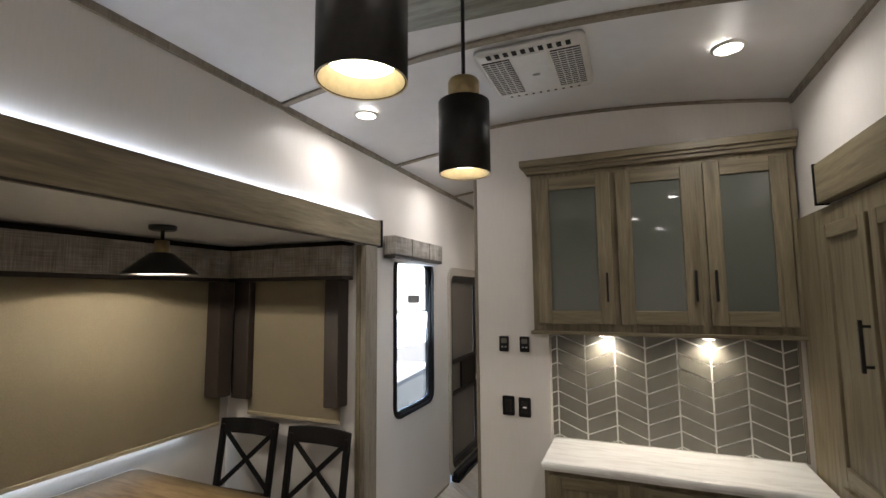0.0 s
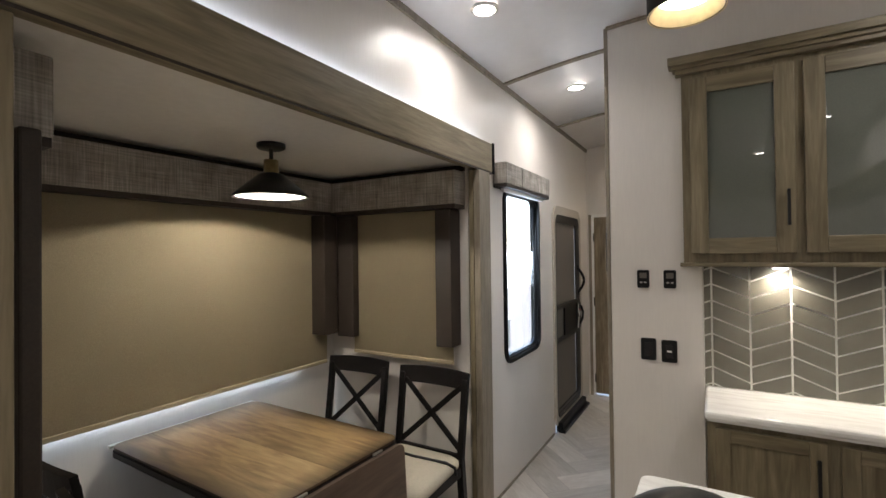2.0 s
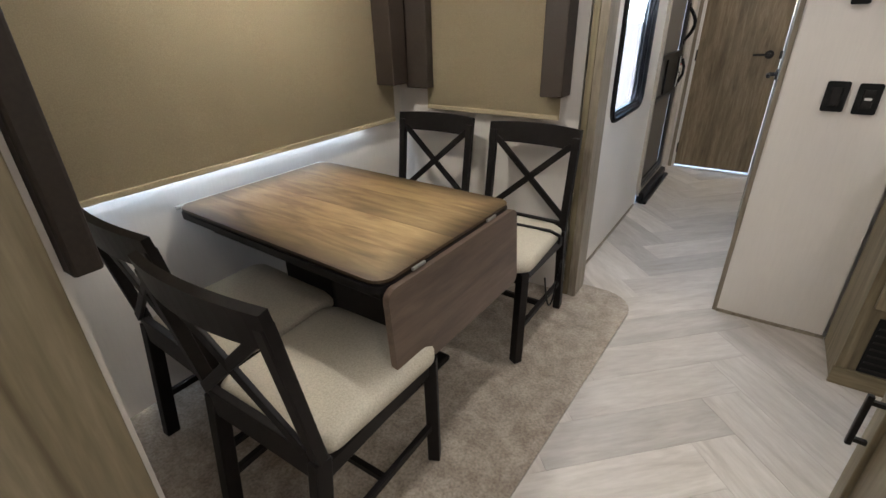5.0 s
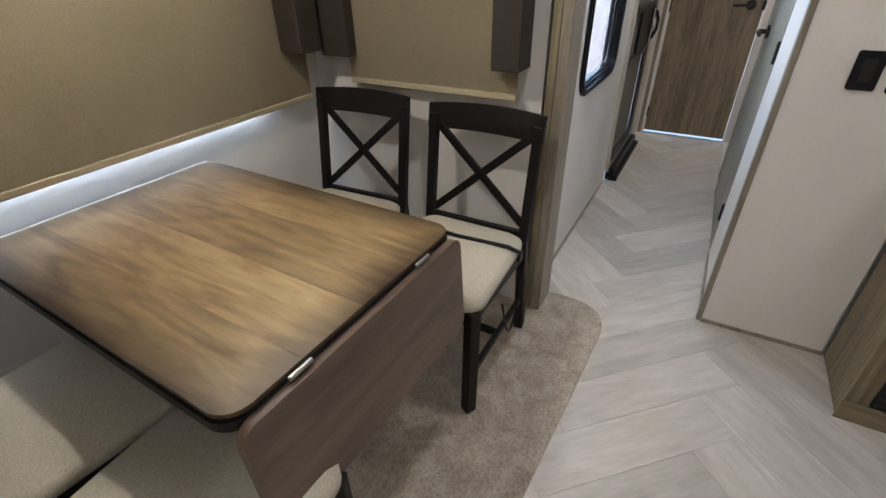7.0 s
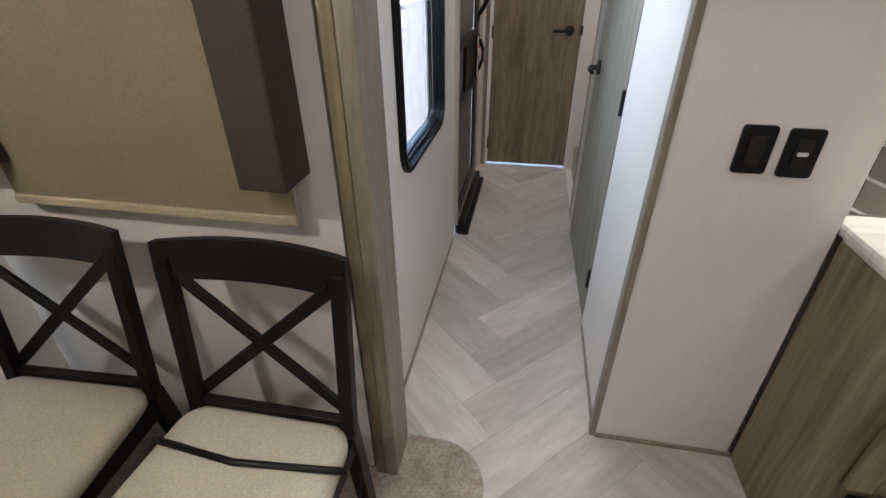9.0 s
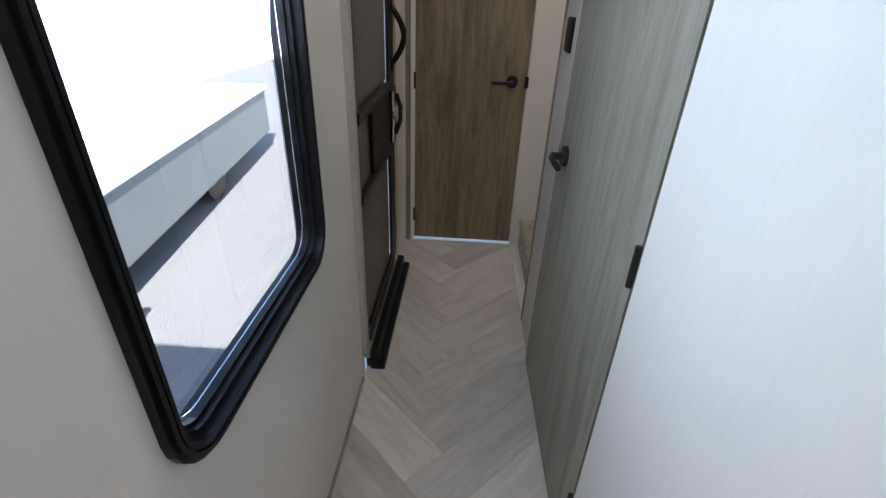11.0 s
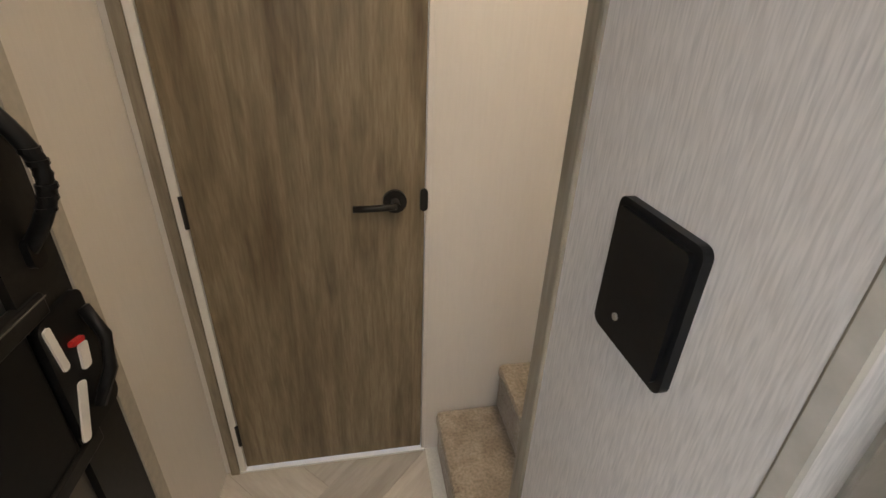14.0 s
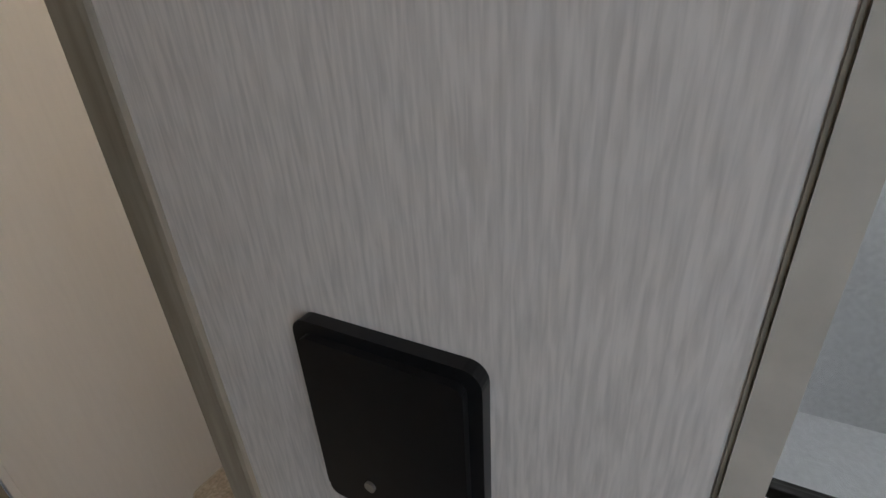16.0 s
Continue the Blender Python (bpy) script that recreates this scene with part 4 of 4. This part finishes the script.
def pull(parent, p, q, out):
    """A black bar pull from p to q, standing off along out."""
    p, q, o = Vector(p), Vector(q), Vector(out)
    ob = part("handle", bar(p + o, q + o, 0.012, 0.012, 0.002), BLACK_METAL, parent, "black bar handle")
    d = (q - p) * 0.12
    for e in (p + d, q - d):
        part("standoff", bar(e, e + o, 0.010, 0.010), BLACK_METAL, ob)


base = thing("base_cabinet", (0, 0, 0), "grey-brown oak sideboard with shaker doors against the partition", "cabinet")
BF = 2.47
part("body", box((-0.50, BF, 0.0), (0.70, 2.79, 0.842), 0.002), OAK, base)
part("toe_grille", box((-0.44, BF - 0.010, 0.085), (0.45, BF - 0.001, 0.33), 0.003), BLACK, base, "black recessed floor grille")
for k in range(7):
    part("grille_slat", box((-0.43, BF - 0.014, 0.10 + 0.031 * k), (0.44, BF - 0.0105, 0.108 + 0.031 * k)), BLACK_METAL, base)
part("plinth", box((-0.508, BF - 0.012, 0.0), (0.70, BF - 0.002, 0.08), 0.003), OAK_RAIL, base)
for u0, u1 in ((-0.47, -0.10), (-0.06, 0.31), (0.35, 0.69)):
    d = shaker("door", (u0, 0.37), (u1, 0.815), ("y", BF - 0.002), base)
    pull(d, (u1 - 0.03, BF - 0.02, 0.62), (u1 - 0.03, BF - 0.02, 0.76), (0, -0.03, 0))
ctop = thing("countertop", (0, 0, 0), "white veined countertop with a rounded front edge on the sideboard", "countertop")
part("slab", box((-0.508, 2.425, 0.850), (0.70, 2.856, 0.886), 0.012), MARBLE, ctop)
part("build_up_strip", box((-0.498, 2.436, 0.842), (0.70, 2.46, 0.851), 0.002), MARBLE, ctop)
part("side_strip", box((-0.498, 2.461, 0.842), (-0.474, 2.79, 0.851), 0.002), MARBLE, ctop)

# chevron tile splashback
splash = tagged(thing("splashback", (0, 0, 0), "taupe glazed chevron tiles with pale grout behind the countertop", "splashback"), kind="structure")
part("grout_bed", box((-0.512, 2.853, 0.886), (0.70, 2.861, 1.49)), GROUT, splash)
part("edge_strip", box((0.701, 2.84, 0.886), (0.712, 2.861, 1.49)), TRIM, splash)
TW, TH, RISE = 0.159, 0.082, 0.066


def chevron(w, rise, clip=None):
    h = TH - 0.009
    bm = bmesh.new()
    pts = [(0, 0), (w, rise), (w, rise + h), (0, h)]
    if clip:
        pts = clip(pts)
        if len(pts) < 3:
            return None
    f0 = [bm.verts.new((x, 0, z)) for x, z in pts]
    f1 = [bm.verts.new((x, -0.0035, z)) for x, z in pts]
    for i in range(len(pts)):
        j = (i + 1) % len(pts)
        bm.faces.new((f0[i], f0[j], f1[j], f1[i]))
    bm.faces.new(f1)
    bmesh.ops.recalc_face_normals(bm, faces=bm.faces)
    return bm


def clip_z(pts, z, keep_above):
    out = []
    for i in range(len(pts)):
        p, q = pts[i], pts[(i + 1) % len(pts)]
        a, b = (p[1] >= z) == keep_above, (q[1] >= z) == keep_above
        if a:
            out.append(p)
        if a != b:
            s = (z - p[1]) / (q[1] - p[1])
            out.append((p[0] + s * (q[0] - p[0]), z))
    return out


shared = {}
for c in range(9):
    x0 = -0.508 + (c - 1) * TW + 0.037
    w = TW - 0.009
    if c == 0:
        x0, w = -0.508, 0.037 - 0.009
    if x0 + w > 0.698:
        w = 0.698 - x0
    if w < 0.01:
        continue
    up = c % 2 == 0
    slope = RISE * w / TW
    for r in range(-2, 9):
        z0 = 0.84 + r * TH + (0 if up else RISE)
        rise = slope if up else -slope
        if c == 0:
            z0 += RISE * (1 - w / TW)
        lo_, hi_ = 0.889 - z0, 1.487 - z0
        zs = (0, rise, rise + TH, TH)
        whole = min(zs) >= lo_ and max(zs) <= hi_
        key = (round(w, 3), up) if whole else (c, r)
        if key not in shared:
            made = chevron(w, rise, None if whole else (lambda p: clip_z(clip_z(p, lo_, True), hi_, False) if len(clip_z(p, lo_, True)) > 2 else []))
            if made is None:
                continue
            me = mesh(made, "tile")
            me.materials.append(TILE)
            shared[key] = me
        t = new("tile", shared[key])
        t.parent = splash
        t.location = (x0, 2.8525, z0)

# glazed wall cabinet
upper = thing("wall_cabinet", (0, 0, 0), "grey-brown oak wall cabinet with three frosted glass doors and a crown", "cabinet")
UF = 2.765
part("body", box((-0.59, UF, 1.50), (0.725, 2.794, 2.43), 0.002), OAK, upper)
part("light_rail", box((-0.605, UF - 0.03, 1.484), (0.735, 2.794, 1.503), 0.004), OAK_RAIL, upper)
cr = part("crown", boxes(((-0.615, UF - 0.03, 2.43), (0.735, 2.794, 2.452)), ((-0.628, UF - 0.043, 2.452), (0.735, 2.794, 2.470)), ((-0.645, UF - 0.06, 2.470), (0.735, 2.794, 2.51)), bevel=0.003), OAK_RAIL, upper)
for (u0, u1), hx in (((-0.555, -0.142), -0.172), ((-0.110, 0.288), 0.260), ((0.322, 0.690), 0.352)):
    d = shaker("door", (u0, 1.545), (u1, 2.40), ("y", UF - 0.002), upper, OAK, RIBBED, 0.075)
    pull(d, (hx, UF - 0.02, 1.67), (hx, UF - 0.02, 1.83), (0, -0.028, 0))
for x in (-0.20, 0.31):
    pk = thing("puck_light", (x, 2.81, 1.49), "small lit puck light under the wall cabinet", "light", "cabinet puck lights")
    part("housing", rod((0, 0, -0.014), (0, 0, 0.0), 0.035, 24), WHITE, pk)
    part("lens", rod((0, 0, -0.0165), (0, 0, -0.0142), 0.028, 24), CAN, pk, "lit lens")
    lamp("lamp_puck", "SPOT", (x, 2.80, 1.47), (x, 2.845, 0.9), 32, WARM, 0.02, 0, 0.9, 150)

# tall pantry and fascia on the right
pantry = thing("pantry_cabinet", (0, 0, 0), "tall grey-brown oak pantry with shaker doors and black handles", "cabinet")
PX = 0.715
part("body", box((PX, 0.9, 0.0), (RIGHT - 0.002, 2.78, 2.07), 0.002), OAK, pantry)
for y0, y1 in ((2.015, 2.41), (1.56, 1.985)):
    d = shaker("door", (y0, 0.98), (y1, 1.99), ("x-", PX - 0.002), pantry)
    pull(d, (PX - 0.02, y0 + 0.03, 1.44), (PX - 0.02, y0 + 0.03, 1.62), (-0.03, 0, 0))
    shaker("door", (y0, 0.10), (y1, 0.94), ("x-", PX - 0.002), pantry)
fr = thing("fascia", (0, 0, 0), "grey-brown oak fascia board over the pantry", "fascia")
part("board", box((0.69, -1.6, 2.085), (RIGHT - 0.002, 2.41, 2.255), 0.004), OAK_ACROSS, fr)
part("end_cap", box((0.685, 2.411, 2.08), (RIGHT - 0.002, 2.423, 2.26), 0.003), BLACK, fr, "black end cap")

# ---- island ----
isl = thing("island_cabinet", (0, 0, 0), "grey-brown oak kitchen island with doors on its side", "cabinet")
IX0, IX1, IY0, IY1 = -0.605, 0.0, 0.52, 1.57
part("body", box((IX0, IY0, 0.0), (IX1, IY1, 0.888), 0.002), OAK, isl)
for y0, y1 in ((0.57, 1.03), (1.06, 1.53)):
    d = shaker("door", (y0, 0.12), (y1, 0.68), ("x-", IX0 - 0.002), isl)
    e = shaker("drawer_front", (y0, 0.70), (y1, 0.865), ("x-", IX0 - 0.002), isl, rail=0.035)
    pull(e, (IX0 - 0.02, (y0 + y1) / 2 - 0.07, 0.785), (IX0 - 0.02, (y0 + y1) / 2 + 0.07, 0.785), (-0.03, 0, 0))
    pull(d, (IX0 - 0.02, y1 - 0.04, 0.50), (IX0 - 0.02, y1 - 0.04, 0.64), (-0.03, 0, 0))
it = thing("countertop", (0, 0, 0), "white veined island countertop with rounded corners", "countertop")
part("slab", slab(outline(0.72, 1.15, 0.03), 0.034, Matrix.Translation((-0.288, 1.035, 0.896))), MARBLE, it)
part("build_up_rim", slab(outline(0.70, 1.13, 0.028), 0.006, Matrix.Translation((-0.288, 1.035, 0.890)), outline(0.64, 1.07, 0.02)), MARBLE, it)
fau = thing("kitchen_faucet", (-0.590, 0.835, 0.93), "matte black gooseneck faucet on the island", "faucet", turn=20)
part("base", rod((0, 0, 0), (0, 0, 0.05), 0.03, 24), BLACK_METAL, fau, "", True)
part("spout", tube([(0, 0, 0.04), (0, 0, 0.12), (0, 0, 0.2)] + [(0.097 - 0.097 * math.cos(radians(a)), 0, 0.21 + 0.097 * math.sin(radians(a))) for a in range(8, 181, 10)] + [(0.194, 0, 0.17)], 0.0185, 18), BLACK_METAL, fau, "", True)
part("spray_head", rod((0.194, 0, 0.10), (0.194, 0, 0.172), 0.021, 18), BLACK_METAL, fau, "", True)
part("lever", bar((0, -0.025, 0.07), (0, -0.10, 0.10), 0.012, 0.012, 0.003), BLACK_METAL, fau)
sink = thing("kitchen_sink", (-0.25, 0.80, 0.9301), "dark undermount sink set in the island top", "sink")
part("basin_rim", slab(outline(0.36, 0.48, 0.05), 0.002, Matrix.Translation((0.03, 0, 0)), outline(0.33, 0.45, 0.04)), BLACK_METAL, sink)
part("basin_floor", slab(outline(0.34, 0.46, 0.045), 0.001, Matrix.Translation((0.03, 0, 0))), BLACK_METAL, sink)

# ---- bath seen through the door gap ----
setting("floor_bath", box((HALL + 0.035, 2.90, -0.004), (RIGHT, 4.49, 0.002)), PLANK, "pale plank floor of the bath")
shw = thing("shower", (0, 0, 0), "white shower with a black-framed glass door", "shower")
part("pan", box((-0.30, 3.42, 0.002), (0.70, 4.42, 0.12), 0.02), BRIGHT, shw)
part("surround", boxes(((0.68, 3.42, 0.12), (0.72, 4.42, 2.1)), ((-0.30, 3.375, 0.12), (0.72, 3.418, 2.1)), ((-0.30, 4.422, 0.12), (0.72, 4.46, 2.1))), BRIGHT, shw)
gd = part("glass_door", box((-0.305, 3.45, 0.16), (-0.297, 4.39, 1.95)), CLEAR, shw, "clear glass")
gd.visible_shadow = False
for a, b in (((-0.315, 3.43, 0.12), (-0.285, 4.41, 0.16)), ((-0.315, 3.43, 1.95), (-0.285, 4.41, 1.98)), ((-0.315, 4.39, 0.16), (-0.285, 4.42, 1.95)), ((-0.315, 3.42, 0.16), (-0.285, 3.45, 1.95)), ((-0.315, 4.13, 0.16), (-0.285, 4.15, 1.95)), ((-0.318, 3.45, 0.70), (-0.288, 4.39, 0.73))):
    part("frame_bar", box(a, b, 0.003), BLACK_METAL, shw, "black frame bar")
# source out of sight; lamp added to brighten the bath behind the gap
lamp("lamp_bath", "AREA", (-0.1, 3.9, 2.6), (-0.1, 3.9, 0), 26, (0.9, 0.95, 1.0), 0.3)

# ---- outside ----
GZ = -0.85
setting("ground", box((-300, -300, GZ - 0.1), (300, 300, GZ)), ASPHALT, "sunlit grey asphalt lot")
# neighbouring RV, simplified to a skirt and a low deck
rig = thing("flatbed_trailer", (-3.75, 4.4, GZ), "neighbouring RV with a grey skirt and white deck", "trailer", turn=7)
part("skirt", box((-2.2, -5.5, 0.30), (0.0, 5.5, 0.93), 0.02), GREY_PAINT, rig, "grey lower side")
part("deck", box((-2.25, -5.55, 0.935), (0.02, 5.55, 1.0), 0.01), BRIGHT, rig, "sunlit white deck")
# stands out of view, added to cast shade on the asphalt
part("upper_body", box((-2.2, -5.5, 1.0), (-0.05, -1.3, 3.6), 0.08), BRIGHT, rig, "unseen tall white upper body that shades the lot")
for y in (-0.9, 0.6, 2.1):
    part("deck_rib", box((-2.2, y, 1.0), (-0.1, y + 0.5, 1.12), 0.02), BRIGHT, rig)
part("hatch", slab(outline(0.85, 0.30, 0.02), 0.012, Matrix.Translation((0.0, -0.35, 0.62)) @ UP_X, outline(0.77, 0.22, 0.012)), BRIGHT, rig, "white hatch frame")
for y in (-0.55, -0.12):
    part("latch", slab(outline(0.06, 0.05, 0.015), 0.02, Matrix.Translation((0.0, y, 0.83)) @ UP_X), BRIGHT, rig)
for y in (-3.2, 3.4):
    part("wheel", rod((-0.35, y, 0.30), (-0.1, y, 0.30), 0.30, 24), BLACK, rig)


def far_trailer(x, y, turn):
    ob = thing("travel_trailer", (x, y, GZ), "far parked white travel trailer with dark windows", "trailer", "parked trailers", turn)
    part("body", box((-1.25, -4, 0.55), (1.25, 4, 3.3), 0.15), BRIGHT, ob)
    part("stripe", box((1.25, -3.7, 1.1), (1.262, 3.7, 1.45)), GREY_PAINT, ob, "grey stripe")
    for k in (-2.4, 0.2, 2.3):
        part("window", slab(outline(0.9, 0.6, 0.08), 0.012, Matrix.Translation((1.25, k, 2.2)) @ UP_X), BLACK, ob)
    for k in (-0.5, 0.4):
        part("wheel", rod((0.95, k, 0.36), (1.2, k, 0.36), 0.36, 20), BLACK, ob)


far_trailer(-17, 14, -20)
far_trailer(-19, 26, -25)
far_trailer(-14, 34, -60)
jack = thing("trailer_jack", (-3.62, 5.04, GZ), "steel stabiliser jack with an orange cap on a round foot", "jack")
part("post", rod((0, 0, 0.02), (0, 0, 0.34), 0.018, 14), STEEL, jack)
part("sleeve", rod((0, 0, 0.30), (0, 0, 0.50), 0.035, 16), STEEL, jack)
part("cap", rod((0, 0, 0.50), (0, 0, 0.515), 0.05, 18), ORANGE, jack, "orange cap")
part("foot", rod((0, 0, 0.0), (0, 0, 0.02), 0.11, 24), BLACK, jack)
for k in range(6):
    part("foot_rib", bar((0, 0, 0.024), (0.1 * math.cos(k), 0.1 * math.sin(k), 0.024), 0.012, 0.01), STEEL, jack)

# ---- herringbone planks ----
PW, PL = 0.18, 0.72
ZONES = ((LEFT - 0.06, 0.70, -0.8, MID + 0.004), (LEFT, HALL + 0.004, MID + 0.004, END + 0.03))


def clipped(pts, zone):
    """A convex outline cut to an upright rectangle."""
    for k, lim, low in ((0, zone[0], True), (0, zone[1], False), (1, zone[2], True), (1, zone[3], False)):
        out = []
        for i in range(len(pts)):
            p, q = pts[i], pts[(i + 1) % len(pts)]
            a, b = (p[k] >= lim) == low, (q[k] >= lim) == low
            if a:
                out.append(p)
            if a != b:
                out.append(p.lerp(q, (lim - p[k]) / (q[k] - p[k])))
        pts = out
        if len(pts) < 3:
            return []
    return pts


def plank_piece(outlines):
    bm = bmesh.new()
    for pts in outlines:
        lo = [bm.verts.new((p[0], p[1], -0.006)) for p in pts]
        hi = [bm.verts.new((p[0], p[1], 0.0)) for p in pts]
        bm.faces.new(hi)
        for i in range(len(pts)):
            bm.faces.new((lo[i], lo[(i + 1) % len(pts)], hi[(i + 1) % len(pts)], hi[i]))
    me = mesh(bm, "plank")
    me.materials.append(PLANK)
    return me


G = 0.0005
whole = [Vector(p) for p in ((G, G), (PL - G, G), (PL - G, PW - G), (G, PW - G))]
whole_mesh = plank_piece([whole])
for i in range(-26, 27):
    for j in range(-6, 7):
        a = Vector((i * PW + j * PL, i * PW - j * PL))
        for o, ang in ((a, 0), (a + Vector((PW, PW)), 90)):
            m = Matrix.Translation((-1.30, 2.72, 0)) @ pose(0, 0, 0, 0, 0, 45) @ Matrix.Translation((o[0], o[1], 0)) @ pose(0, 0, 0, 0, 0, ang)
            spread = [(m @ p.to_3d()).to_2d() for p in whole]
            cut = [c for c in (clipped(spread, z) for z in ZONES) if c]
            if not cut:
                continue
            back = m.inverted()
            inside = len(cut) == 1 and all((p - q).length < 1e-6 for p, q in zip(cut[0], spread)) and len(cut[0]) == 4
            p = new("plank", whole_mesh if inside else plank_piece([[(back @ q.to_3d()).to_2d() for q in c] for c in cut]))
            p.parent = floor
            p.matrix_basis = m
